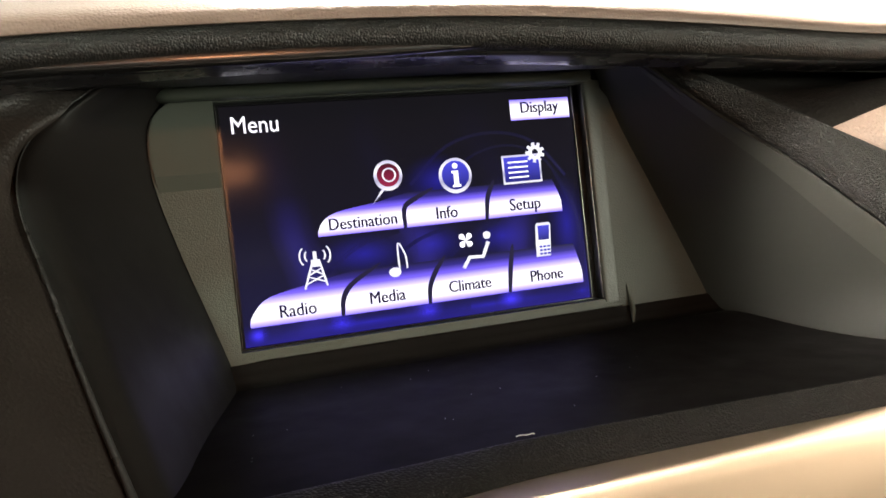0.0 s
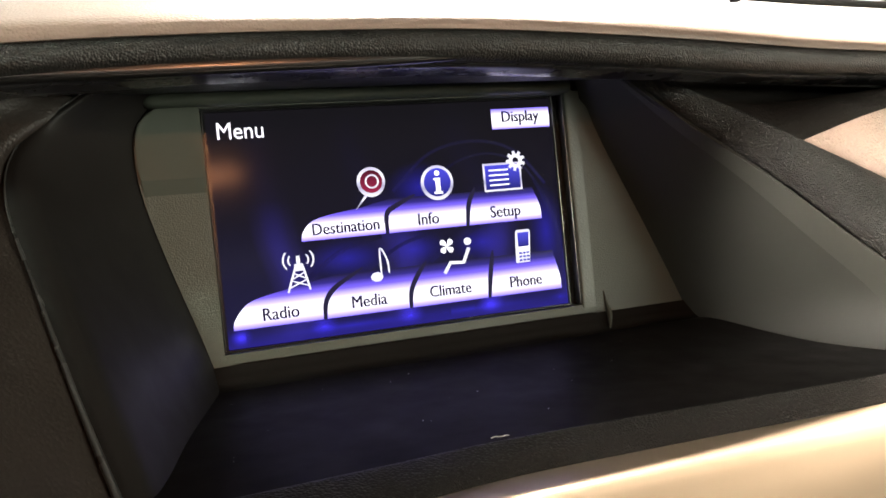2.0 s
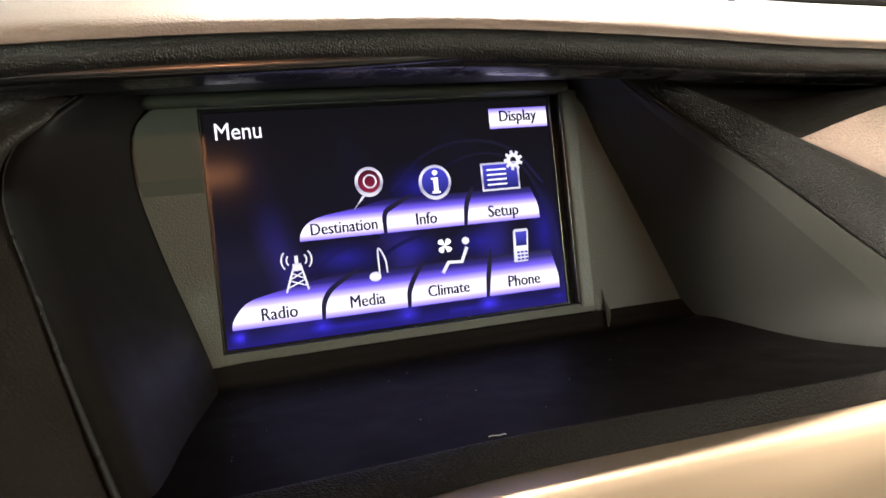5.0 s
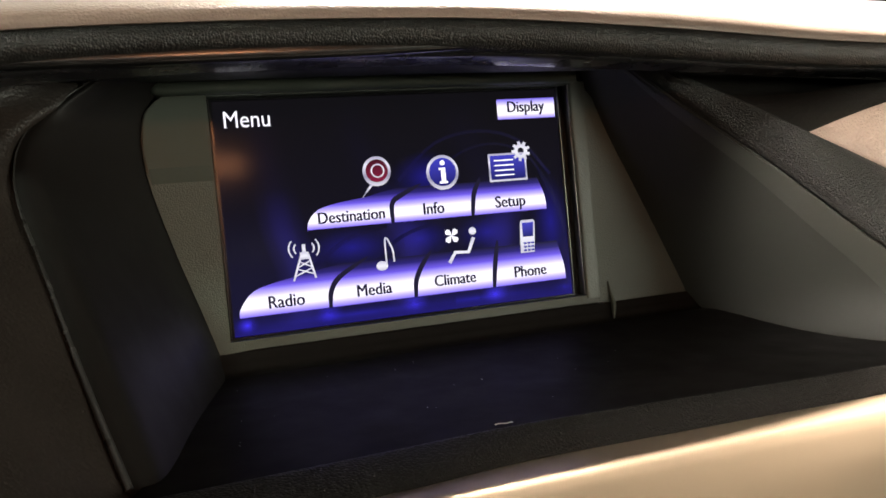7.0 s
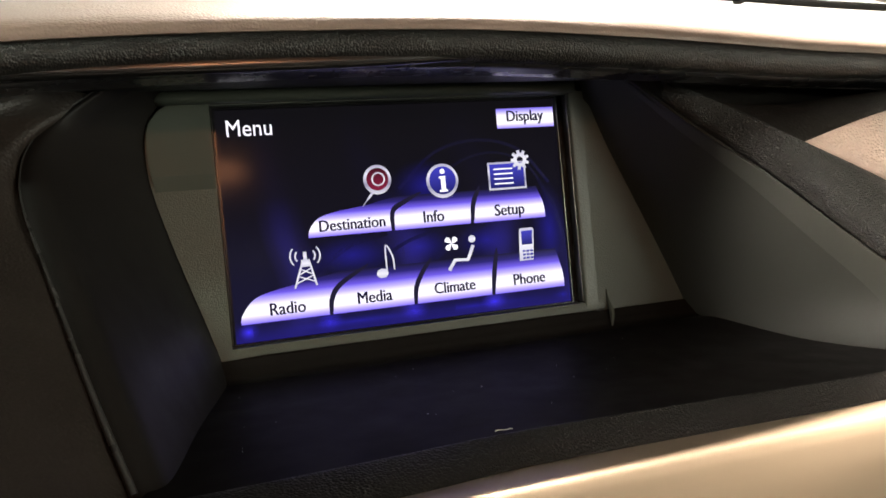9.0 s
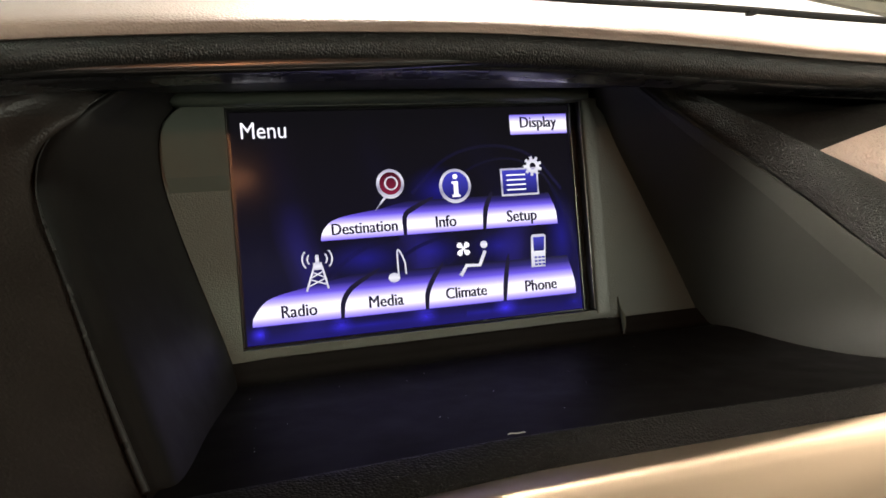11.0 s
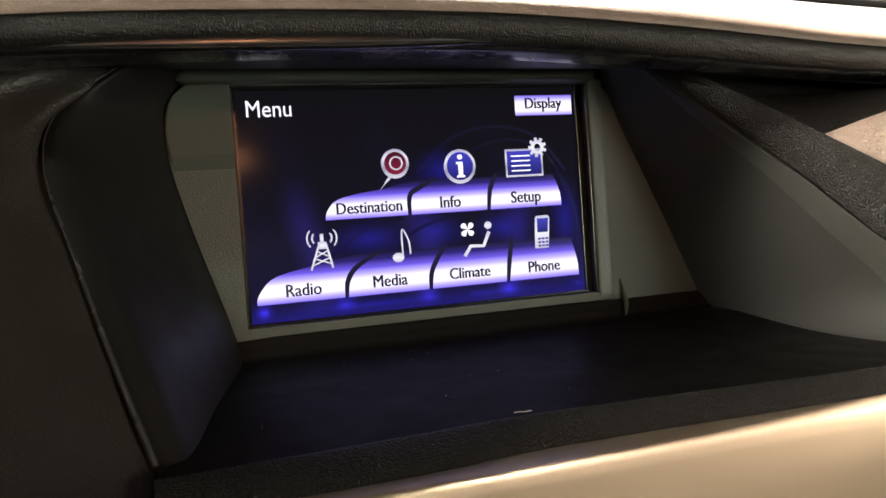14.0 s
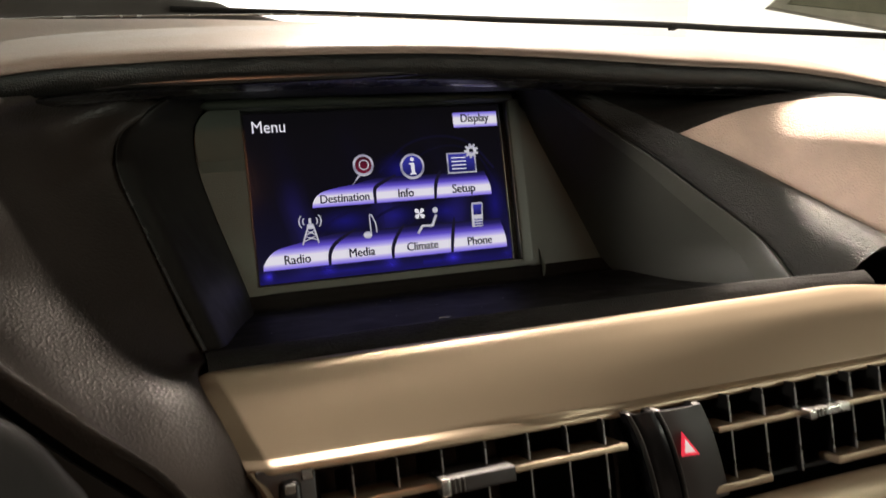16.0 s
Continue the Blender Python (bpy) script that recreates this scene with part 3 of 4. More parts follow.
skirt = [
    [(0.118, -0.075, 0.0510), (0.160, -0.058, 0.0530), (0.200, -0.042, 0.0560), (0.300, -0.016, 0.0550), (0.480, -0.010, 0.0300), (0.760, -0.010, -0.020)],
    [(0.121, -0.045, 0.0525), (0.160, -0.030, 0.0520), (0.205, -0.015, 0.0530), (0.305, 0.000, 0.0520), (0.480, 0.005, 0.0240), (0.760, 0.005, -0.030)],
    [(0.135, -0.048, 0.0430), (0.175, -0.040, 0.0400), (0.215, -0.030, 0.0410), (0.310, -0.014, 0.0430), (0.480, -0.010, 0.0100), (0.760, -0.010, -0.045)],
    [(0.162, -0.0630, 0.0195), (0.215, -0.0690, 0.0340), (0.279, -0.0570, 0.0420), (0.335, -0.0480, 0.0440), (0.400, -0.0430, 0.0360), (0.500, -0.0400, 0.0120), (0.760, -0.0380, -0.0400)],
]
pad = [
    [(0.188, -0.0730, 0.0045), (0.245, -0.0860, 0.0150), (0.320, -0.0850, 0.0190), (0.400, -0.0780, 0.0120), (0.500, -0.0720, -0.0150), (0.760, -0.0600, -0.0650)],
    [(0.2105, -0.0785, -0.0080), (0.270, -0.1010, -0.0010), (0.345, -0.1060, -0.0060), (0.430, -0.1000, -0.0250), (0.500, -0.0920, -0.0500), (0.760, -0.0800, -0.1000)],
    [(0.242, -0.0955, -0.0320), (0.300, -0.114, -0.0270), (0.370, -0.122, -0.0520), (0.510, -0.105, -0.120), (0.760, -0.095, -0.140)],
    [(0.280, -0.1175, -0.0630), (0.330, -0.133, -0.0570), (0.395, -0.136, -0.0830), (0.520, -0.115, -0.150), (0.760, -0.105, -0.170)],
    [(0.314, -0.1370, -0.0900), (0.360, -0.150, -0.0880), (0.410, -0.147, -0.1150), (0.530, -0.125, -0.180), (0.760, -0.115, -0.200)],
]
# one skin split in two: upper rows coloured dark for the hood's shade
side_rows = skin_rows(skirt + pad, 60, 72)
part("hood_side", grid(side_rows[:31], 0.003), HOLLOW, dash, "hollow below the hood, part black, part taupe darkened for shade")
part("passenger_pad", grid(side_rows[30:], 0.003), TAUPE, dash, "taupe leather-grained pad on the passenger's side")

# the driver's side flank that runs down from the hood to the trim
flank = [
    [(-0.1310, -0.0200, 0.0570), (-0.1590, -0.0420, 0.0350), (-0.1600, -0.0500, 0.0127), (-0.1500, -0.0700, -0.0139), (-0.1390, -0.0950, -0.0482), (-0.1300, -0.1180, -0.0800), (-0.1345, -0.1580, -0.0880), (-0.1200, -0.1860, -0.1190), (-0.109, -0.190, -0.150)],
    [(-0.1330, -0.0290, 0.0560), (-0.1630, -0.0510, 0.0350), (-0.1640, -0.0600, 0.0127), (-0.1545, -0.0800, -0.0139), (-0.1430, -0.1045, -0.0482), (-0.1325, -0.1275, -0.0785), (-0.1378, -0.1680, -0.0860), (-0.1235, -0.1960, -0.1190), (-0.112, -0.200, -0.150)],
    [(-0.1620, -0.0480, 0.0575), (-0.1900, -0.0650, 0.0380), (-0.1950, -0.0850, 0.0120), (-0.1870, -0.1080, -0.0140), (-0.1750, -0.1350, -0.0450), (-0.1620, -0.1600, -0.0720), (-0.1530, -0.1850, -0.0900), (-0.1340, -0.2050, -0.1210), (-0.121, -0.207, -0.150)],
    [(-0.2000, -0.0960, 0.0470), (-0.2250, -0.1320, 0.0260), (-0.2280, -0.1560, 0.0050), (-0.2180, -0.1720, -0.0150), (-0.2080, -0.1750, -0.0380), (-0.1880, -0.1970, -0.0680), (-0.1680, -0.2110, -0.0920), (-0.1420, -0.2150, -0.1220), (-0.128, -0.212, -0.150)],
    [(-0.2450, -0.1200, 0.0370), (-0.2620, -0.1650, 0.0200), (-0.2590, -0.1900, 0.0020), (-0.2430, -0.2060, -0.0170), (-0.2200, -0.2110, -0.0380), (-0.1980, -0.2200, -0.0640), (-0.1740, -0.2215, -0.0880), (-0.1480, -0.2200, -0.1140), (-0.133, -0.216, -0.150)],
    [(-0.2700, -0.0900, 0.0300), (-0.2900, -0.1280, 0.0130), (-0.2740, -0.1620, -0.0060), (-0.2480, -0.1880, -0.0260), (-0.2230, -0.2060, -0.0490), (-0.2010, -0.2150, -0.0740), (-0.1770, -0.2170, -0.0980), (-0.1510, -0.2150, -0.1240), (-0.137, -0.210, -0.155)],
]
part("driver_flank", loft(flank, 70, 40, 0.003), FLANK, dash, "dark brown soft-grained flank beside the recess")
hollow = [[tuple(Vector(p) + Vector((-0.004, 0.004, -0.002))) for p in flank[5]], [tuple(Vector(p) + Vector((-0.030, 0.000, -0.050))) for p in flank[5]], [tuple(Vector(p) + Vector((-0.060, -0.020, -0.120))) for p in flank[5]]]
part("instrument_surround", loft(hollow, 40, 10, 0.003), WALL_DARK, dash, "black panel below the flank")
part("carcass", block(-0.72, 0.74, 0.030, 0.19, -0.60, 0.035), RUBBER, dash, "plain black body behind the dash skins")
# two unseen blocks, added to stop light leaking in above the display
part("carcass", block(-0.30, 0.30, 0.012, 0.030, -0.30, 0.085), RUBBER, dash, "plain black block added behind the display against stray light")
part("carcass", block(-0.20, 0.16, -0.045, 0.020, 0.0672, 0.0698), RUBBER, dash, "plain black block added inside the hood against stray light")
part("lower_panel", block(-0.72, 0.74, -0.16, 0.03, -0.60, -0.215, 0.01), WALL_DARK, dash, "plain black lower dash")

shroud = thing("column_cover", "dark grey grained steering column cover", "cover", (-0.22, -0.27, -0.2))
part("shell", loft([[(-0.2250, -0.2500, -0.0640), (-0.1908, -0.2600, -0.0768), (-0.1757, -0.2600, -0.0950), (-0.1690, -0.2580, -0.1120), (-0.1600, -0.2500, -0.1700)],
                   [(-0.2260, -0.2620, -0.0660), (-0.1930, -0.2690, -0.0800), (-0.1790, -0.2700, -0.0980), (-0.1730, -0.2690, -0.1140), (-0.1650, -0.2620, -0.1720)],
                   [(-0.2450, -0.2900, -0.0900), (-0.2200, -0.2900, -0.1050), (-0.2050, -0.2900, -0.1200), (-0.1980, -0.2900, -0.1350), (-0.1900, -0.2900, -0.1800)],
                   [(-0.2900, -0.2900, -0.1600), (-0.2800, -0.2900, -0.1700), (-0.2700, -0.2900, -0.1750), (-0.2600, -0.2900, -0.1800), (-0.2500, -0.2900, -0.2000)]], 30, 16, 0.003), COLUMN, shroud, "dark grey grained shell")
part("stalk_base", block(-0.26, -0.20, -0.28, -0.10, -0.26, -0.18, 0.008), WALL_DARK, shroud, "black support")

# ---- display ----
display = thing("display_unit", "car display with grey-green surround, showing a lit menu", "display", (0, 0, -0.06))


def boxed(a, b, c, d, n):
    """n points a side round a four-cornered (x, z) outline."""
    q = [Vector(v) for v in (a, b, c, d)]
    return [tuple(q[i].lerp(q[(i + 1) % 4], k / n)) for i in range(4) for k in range(n)]


left = [tuple(p.xy) for p in spline([(x, z, 0) for x, z in PLATE_L[:-1]] + [(-0.1085, 0.0560, 0)], 12)]
outer = left + [(x, 0.0585) for x in (-0.098, -0.06, -0.02, 0.02, 0.06)] + [(0.0935, 0.0585)]
outer += [(0.0990 + 0.0555 * k, 0.058 - 0.122 * k) for k in (0.1, 0.25, 0.4, 0.55, 0.7, 0.85, 1.0)]
outer += [(0.120, -0.0655), (0.108, -0.0640), (0.101, -0.0594)] + [(x, -0.0592) for x in (0.07, 0.03, -0.01, -0.05, -0.08)]
inner = []
for x, z in outer:
    u = max(-0.0904, min(0.0904, x))
    w = max(-0.0549, min(0.0549, z))
    inner.append((u, w))
bm = ring(outer, inner, -0.004, 0.008)
bmesh.ops.remove_doubles(bm, verts=bm.verts[:], dist=1e-6)
part("surround", bm, BEZEL_GRAIN, display, "grey-green satin surround")
# raised panel and bevel put the reflected bright and dark bands into shape
panel = [p for p in left if p[1] > 0.0255]
upper = [[(x + 0.0008, -0.0040 - d, z) for x, z in [(foot_x, low)] + panel] + [(-0.0906, -0.0040 - d, 0.0560), (-0.0906, -0.0040 - d, low)] for d, low, foot_x in ((0.0, 0.0178, -0.1172), (0.0011, 0.0245, -0.1181))]
bm = bmesh.new()
loops = [[bm.verts.new(p) for p in row] for row in upper]
bm.faces.new(loops[1])
for i in range(len(loops[0])):
    j = (i + 1) % len(loops[0])
    bm.faces.new((loops[0][i], loops[0][j], loops[1][j], loops[1][i]))
part("upper_panel", bm, BEZEL, display, "smooth grey-green bevelled panel, shaped in for a reflected band", smooth=False)
cap = [[(x, y, z) for x in (-0.1140, -0.1125, -0.1080, -0.095, -0.05, 0.0, 0.05, 0.092)] for y, z in ((-0.002, 0.0552), (-0.0080, 0.0556), (-0.0095, 0.0578), (-0.0085, 0.0605), (-0.004, 0.0625), (0.002, 0.0630))]
for row in cap:
    x, y, z = row[0]
    row[0] = (x, y + 0.003, 0.0575 + 0.35 * (z - 0.0575))
    x, y, z = row[1]
    row[1] = (x, y + 0.001, 0.0575 + 0.75 * (z - 0.0575))
part("top_cap", loft(cap, 50, 12, 0.0015), BEZEL, display, "grey-green rounded cap above the glass")
part("glass_border", ring(boxed((-0.0902, -0.0547), (-0.0902, 0.0547), (0.0902, 0.0547), (0.0902, -0.0547), 4), boxed((-0.0880, -0.0537), (-0.0880, 0.0537), (0.0852, 0.0537), (0.0852, -0.0537), 4), 0.0012, 0.0060), GLOSSY, display, "gloss black border of the glass")
for x0, x1, y0, look_of, text in ((0.0892, 0.0900, -0.0034, DULL_SILVER, "thin dull silver strip"), (0.0851, 0.0857, 0.0002, DULL_SILVER, "thin dull silver strip"), (-0.0896, -0.0893, 0.0000, SEAM_GREY, "thin grey strip")):
    part("edge_strip", block(x0, x1, y0, 0.0060, -0.0540, 0.0545, 0.0002, 2), look_of, display, text)
part("frame_bevel", loft([[(x, y, z) for z in (0.0560, 0.02, -0.02, -0.0480, -0.0565)] for x, y in ((0.0900, -0.0038), (0.0910, -0.0044), (0.0935, -0.0044), (0.0975, -0.0041), (0.0995, -0.0036))], 30, 16, 0.001), BEZEL_DARK, display, "grey-green bevel beside the glass")
# thin tube that puts a pale glint into the surround's shape
part("ridge", tube(spline([(0.1032, -0.0042, -0.0490), (0.1040, -0.0046, -0.0552), (0.1042, -0.0064, -0.0615), (0.1022, -0.0090, -0.0680)], 20), [0.0004 + 0.0010 * math.sin(math.pi * (k / 20) ** 1.4) for k in range(21)], 8), BEZEL, display, "thin moulding ridge shaped in for a glint")
screen = part("screen", block(-0.0882, 0.0882, 0.0020, 0.0060, -0.0535, 0.0535), PANEL, display, "dark violet lit panel with blue glow", smooth=False)


def mark(name, outline, material, label="", y=0.0016, thick=0.0003):
    return part(name, plate(outline, y, y + thick, ()), material, screen, label, smooth=False)


def curve2(points, n=10):
    return [tuple(p.xy) for p in spline([(x, z, 0) for x, z in points], n)]


def tab(left_side, right_side, crown=()):
    """A menu tab: its right side up, over the crown, down its left side."""
    return curve2(right_side, 8) + list(crown) + curve2(left_side[::-1], 10)


SLANT = [(-0.0088, -0.008), (-0.0083, 0.0014), (-0.0030, 0.0051), (0.0043, 0.0085)]
SLANT_B = [(0.0330, -0.008), (0.0344, 0.0022), (0.0374, 0.0085)]
shift = lambda pts, d: [(x + d, z) for x, z in pts]
mark("menu_tab", tab([(-0.0504, -0.008), (-0.0498, -0.0046), (-0.0467, -0.0003), (-0.0411, 0.0024), (-0.0314, 0.0041), (-0.0202, 0.0055)], shift(SLANT, -0.0006), [(-0.006, 0.0085), (-0.014, 0.0070)]), TAB, "lit white and violet tab")
mark("menu_tab", tab(shift(SLANT, 0.0005), shift(SLANT_B, -0.0006)), TAB, "lit white and violet tab")
mark("menu_tab", tab(shift(SLANT_B, 0.0004), [(0.0743, -0.008), (0.0736, -0.0007), (0.0702, 0.0085)]), TAB, "lit white and violet tab")
LOW_A = [(-0.0430, -0.0452), (-0.0420, -0.0374), (-0.0374, -0.0312), (-0.0266, -0.0251)]
LOW_B = [(-0.0006, -0.0452), (0.0002, -0.0373), (0.0038, -0.0302), (0.0079, -0.0250)]
LOW_C = [(0.0411, -0.0452), (0.0425, -0.0343), (0.0443, -0.0249)]
mark("menu_tab", tab([(-0.0849, -0.0452), (-0.0845, -0.0415), (-0.0802, -0.0356), (-0.0747, -0.0323), (-0.0642, -0.0300), (-0.052, -0.0278)], shift(LOW_A, -0.0007), [(-0.036, -0.0251), (-0.044, -0.0264)]), TAB, "lit white and violet tab")
mark("menu_tab", tab(shift(LOW_A, 0.0004), shift(LOW_B, -0.0007)), TAB, "lit white and violet tab")
mark("menu_tab", tab(shift(LOW_B, 0.0004), shift(LOW_C, -0.0007)), TAB, "lit white and violet tab")
mark("menu_tab", tab(shift(LOW_C, 0.0004), [(0.0819, -0.0452), (0.0814, -0.0375), (0.0783, -0.0250)]), TAB, "lit white and violet tab")
mark("menu_key", [(0.0515, 0.0391), (0.0838, 0.0391), (0.0838, 0.0493), (0.0515, 0.0493)], KEY, "lit white and violet key")

for text, x0, x1, z in (("Destination", -0.0451, -0.0126, -0.0056), ("Info", 0.0071, 0.0180, -0.0055), ("Setup", 0.0455, 0.0623, -0.0053), ("Radio", -0.0716, -0.0549, -0.0423),
                        ("Media", -0.0298, -0.0125, -0.0417), ("Climate", 0.0094, 0.0314, -0.0413), ("Phone", 0.0527, 0.0707, -0.0416), ("Display", 0.0568, 0.0777, 0.0425)):
    part("caption", merged(words(text, x0, x1 - 0.0003, z), words(text, x0 + 0.00015, x1 - 0.00015, z, 0.0010), words(text, x0 + 0.0003, x1, z, 0.0009)), INK, screen, "dark lettering", smooth=False)
part("heading", words("Menu", -0.0834, -0.0628, 0.0413), WHITE, screen, "bright white lettering", smooth=False)



def wedge(points, wide):
    """A dark bent wedge between two tabs, thickest low down and running out at its top."""
    p = [Vector(q) for q in curve2(points, 14)]
    sides = ([], [])
    for i, q in enumerate(p):
        k = i / 14
        way = (p[min(i + 1, 14)] - p[max(i - 1, 0)]).normalized()
        off = Vector((-way.y, way.x)) * wide * (0.45 + 1.1 * math.sin(math.pi * min(1.0, 0.18 + 0.9 * k)) if k < 0.95 else 0.3) / 2
        sides[0].append(tuple(q + off))
        sides[1].append(tuple(q - off))
    return sides[0] + sides[1][::-1]


for pts in (SLANT, SLANT_B, LOW_A, LOW_B, LOW_C):
    (xa, za), (xb, zb) = pts[-2:]
    mark("tab_gap", wedge(pts + [(xb + 0.35 * (xb - xa), zb + 0.35 * (zb - za))], 0.0016), INK, "dark curved gap", 0.0013)


def glow(cx, cz, w, h, tilt, material, y=0.0017):
    """A soft patch of blue light in the panel."""
    c, s = math.cos(radians(tilt)), math.sin(radians(tilt))
    bm = plate([(x * w, z * h) for x, z in ((-1, -1), (1, -1), (1, 1), (-1, 1))], 0, 0.0001)
    bm.transform(Matrix.Translation((cx, y, cz)) @ Matrix.Rotation(radians(-tilt), 4, "Y"))
    ob = part("blue_glow", bm, material, screen, "soft blue glow", smooth=False)
    ob.visible_shadow = False


for x in (-0.0440, -0.0015, 0.0412):
    glow(x, -0.0486, 0.0085, 0.0050, 0, GLOW)
glow(-0.0820, -0.0488, 0.0060, 0.0046, 0, GLOW)
glow(0.0800, -0.0495, 0.0080, 0.0030, 0, FAINT_GLOW)
glow(-0.0300, -0.0180, 0.0260, 0.0110, 0, FAINT_GLOW)
glow(0.0040, -0.0170, 0.0200, 0.0110, 0, FAINT_GLOW)
glow(0.0400, -0.0170, 0.0200, 0.0110, 0, FAINT_GLOW)
glow(0.0760, -0.0150, 0.0120, 0.0280, 0, FAINT_GLOW)
glow(-0.0300, -0.0497, 0.0500, 0.0030, 0, FAINT_GLOW)
glow(0.0300, -0.0497, 0.0500, 0.0030, 0, FAINT_GLOW)
glow(0.0100, 0.0130, 0.0200, 0.0140, 0, FAINT_GLOW)

for arc, wide in (([(-0.004, 0.012), (0.016, 0.029), (0.040, 0.034), (0.062, 0.028), (0.078, 0.010)], 0.0016), ([(0.012, 0.012), (0.030, 0.024), (0.050, 0.027), (0.068, 0.018), (0.079, -0.004)], 0.0012), ([(0.072, 0.012), (0.080, -0.004), (0.0845, -0.024)], 0.0022),
                  ([(-0.050, -0.026), (-0.032, -0.014), (-0.012, -0.009)], 0.0022), ([(-0.020, -0.024), (-0.002, -0.014), (0.018, -0.009)], 0.0018), ([(0.012, -0.024), (0.026, -0.015), (0.040, -0.009)], 0.0016)):
    mark("blue_sweep", strip(curve2(arc, 16), wide), SWEEP, "dim blue curved sweep", 0.0018, 0.0001)

# pin
part("pin_icon", plate(disc(-0.0145, 0.0173, 0.0072, sx=0.97), 0.0015, 0.0019), STEEL, screen, "silver pin head")
part("pin_icon", plate(disc(-0.0145, 0.0175, 0.0055), 0.0012, 0.0016), CRIMSON, screen, "dark red disc")
part("pin_icon", ring(disc(-0.0142, 0.0175, 0.0034), disc(-0.0142, 0.0175, 0.0027), 0.0009, 0.0013), PALE, screen, "pale ring")
part("pin_icon", plate([(-0.0232, 0.0045), (-0.0180, 0.0114), (-0.0168, 0.0108)], 0.0015, 0.0019), STEEL, screen, "silver needle")
# information disc
part("info_icon", plate(disc(0.0190, 0.0145, 0.0086, sx=0.98), 0.0015, 0.0019), STEEL, screen, "silver ring")
part("info_icon", plate(disc(0.0190, 0.0147, 0.0070), 0.0012, 0.0016), BLUE, screen, "deep blue disc")
part("info_icon", plate(disc(0.0190, 0.0192, 0.0013, 16), 0.0009, 0.0013), WHITE, screen, "white dot")
part("info_icon", plate([(0.0170, 0.0090), (0.0212, 0.0090), (0.0212, 0.0101), (0.0203, 0.0101), (0.0203, 0.0168), (0.0170, 0.0168), (0.0170, 0.0157), (0.0180, 0.0157), (0.0180, 0.0101), (0.0170, 0.0101)], 0.0009, 0.0013), WHITE, screen, "white stem")
# set-up sheet and cog
part("setup_icon", plate([(0.0440, 0.0078), (0.0650, 0.0078), (0.0650, 0.0220), (0.0440, 0.0220)], 0.0016, 0.0019), STEEL, screen, "silver frame")
part("setup_icon", plate([(0.0449, 0.0088), (0.0640, 0.0088), (0.0640, 0.0210), (0.0449, 0.0210)], 0.0013, 0.0017), BLUE, screen, "blue sheet")
for k in range(4):
    z = 0.0188 - 0.0025 * k
    part("setup_icon", plate([(0.0470, z), (0.0575, z), (0.0575, z - 0.0007), (0.0470, z - 0.0007)], 0.0010, 0.0014), WHITE, screen, "white bar")
cog = [(0.0622 + r * math.cos(a), 0.0225 + r * math.sin(a)) for k in range(9) for a, r in ((2 * math.pi * (k + o) / 9, r) for o, r in ((0.0, 0.0036), (0.22, 0.0036), (0.30, 0.0051), (0.72, 0.0051), (0.80, 0.0036)))]
hole = [(0.0622 + 0.0018 * math.cos(2 * math.pi * k / 45), 0.0225 + 0.0018 * math.sin(2 * math.pi * k / 45)) for k in range(45)]
part("setup_icon", ring(cog, hole, 0.0009, 0.0013), PALE, screen, "silver cog")
# radio mast
for pts, w in (([(-0.0590, -0.0310), (-0.0545, -0.0190)], 0.0009), ([(-0.0486, -0.0305), (-0.0512, -0.0190)], 0.0009), ([(-0.0583, -0.0290), (-0.0497, -0.0255)], 0.0006), ([(-0.0492, -0.0285), (-0.0572, -0.0255)], 0.0006),
               ([(-0.0567, -0.0250), (-0.0507, -0.0222)], 0.0006), ([(-0.0502, -0.0250), (-0.0557, -0.0222)], 0.0006), ([(-0.0551, -0.0196), (-0.0510, -0.0196)], 0.0034), ([(-0.0531, -0.0182), (-0.0531, -0.0142)], 0.0016)):
    part("mast_icon", plate(strip(pts, w), 0.0012, 0.0016), PALE, screen, "silver mast strut")
for cx, sign in ((-0.0545, -1), (-0.0515, 1)):
    for r in (0.0032, 0.0056):
        arc = [(cx + sign * r * math.cos(a), -0.0162 + r * math.sin(a)) for a in (-0.75 + 1.5 * k / 8 for k in range(9))]
        part("mast_icon", plate(strip(arc, 0.0007), 0.0012, 0.0016), PALE, screen, "silver wave")
# note
part("note_icon", plate(disc(-0.0162, -0.0283, 0.0023, 18, 1.25), 0.0012, 0.0016), PALE, screen, "silver note head")
part("note_icon", plate(strip(curve2([(-0.0139, -0.0280), (-0.0136, -0.0150), (-0.0105, -0.0205), (-0.0100, -0.0270)], 14), 0.0007), 0.0012, 0.0016), PALE, screen, "silver note stem")
# climate: four-bladed fan and a bent seat bar
for k in range(4):
    a = math.pi / 4 + k * math.pi / 2
    blade = [(0.0, 0.0), (0.0010, 0.0015), (0.0014, 0.0031), (0.0005, 0.0041), (-0.0011, 0.0038), (-0.0015, 0.0027), (-0.0006, 0.0013)]
    part("fan_icon", plate([(0.0206 + x * math.cos(a) - z * math.sin(a), -0.0172 + x * math.sin(a) + z * math.cos(a)) for x, z in blade], 0.0012, 0.0016), WHITE, screen, "silver blade")
part("seat_icon", plate(strip([(0.0183, -0.0305), (0.0218, -0.0256), (0.0288, -0.0260), (0.0322, -0.0190)], 0.0017), 0.0012, 0.0016), PALE, screen, "silver bent bar")
part("seat_icon", plate(disc(0.0318, -0.0158, 0.0019, 16), 0.0012, 0.0016), PALE, screen, "silver dot")
# phone
part("phone_icon", plate([(0.0574, -0.0296), (0.0652, -0.0296), (0.0666, -0.0140), (0.0658, -0.0128), (0.0592, -0.0128), (0.0584, -0.0140)], 0.0014, 0.0018), PALE, screen, "silver handset")
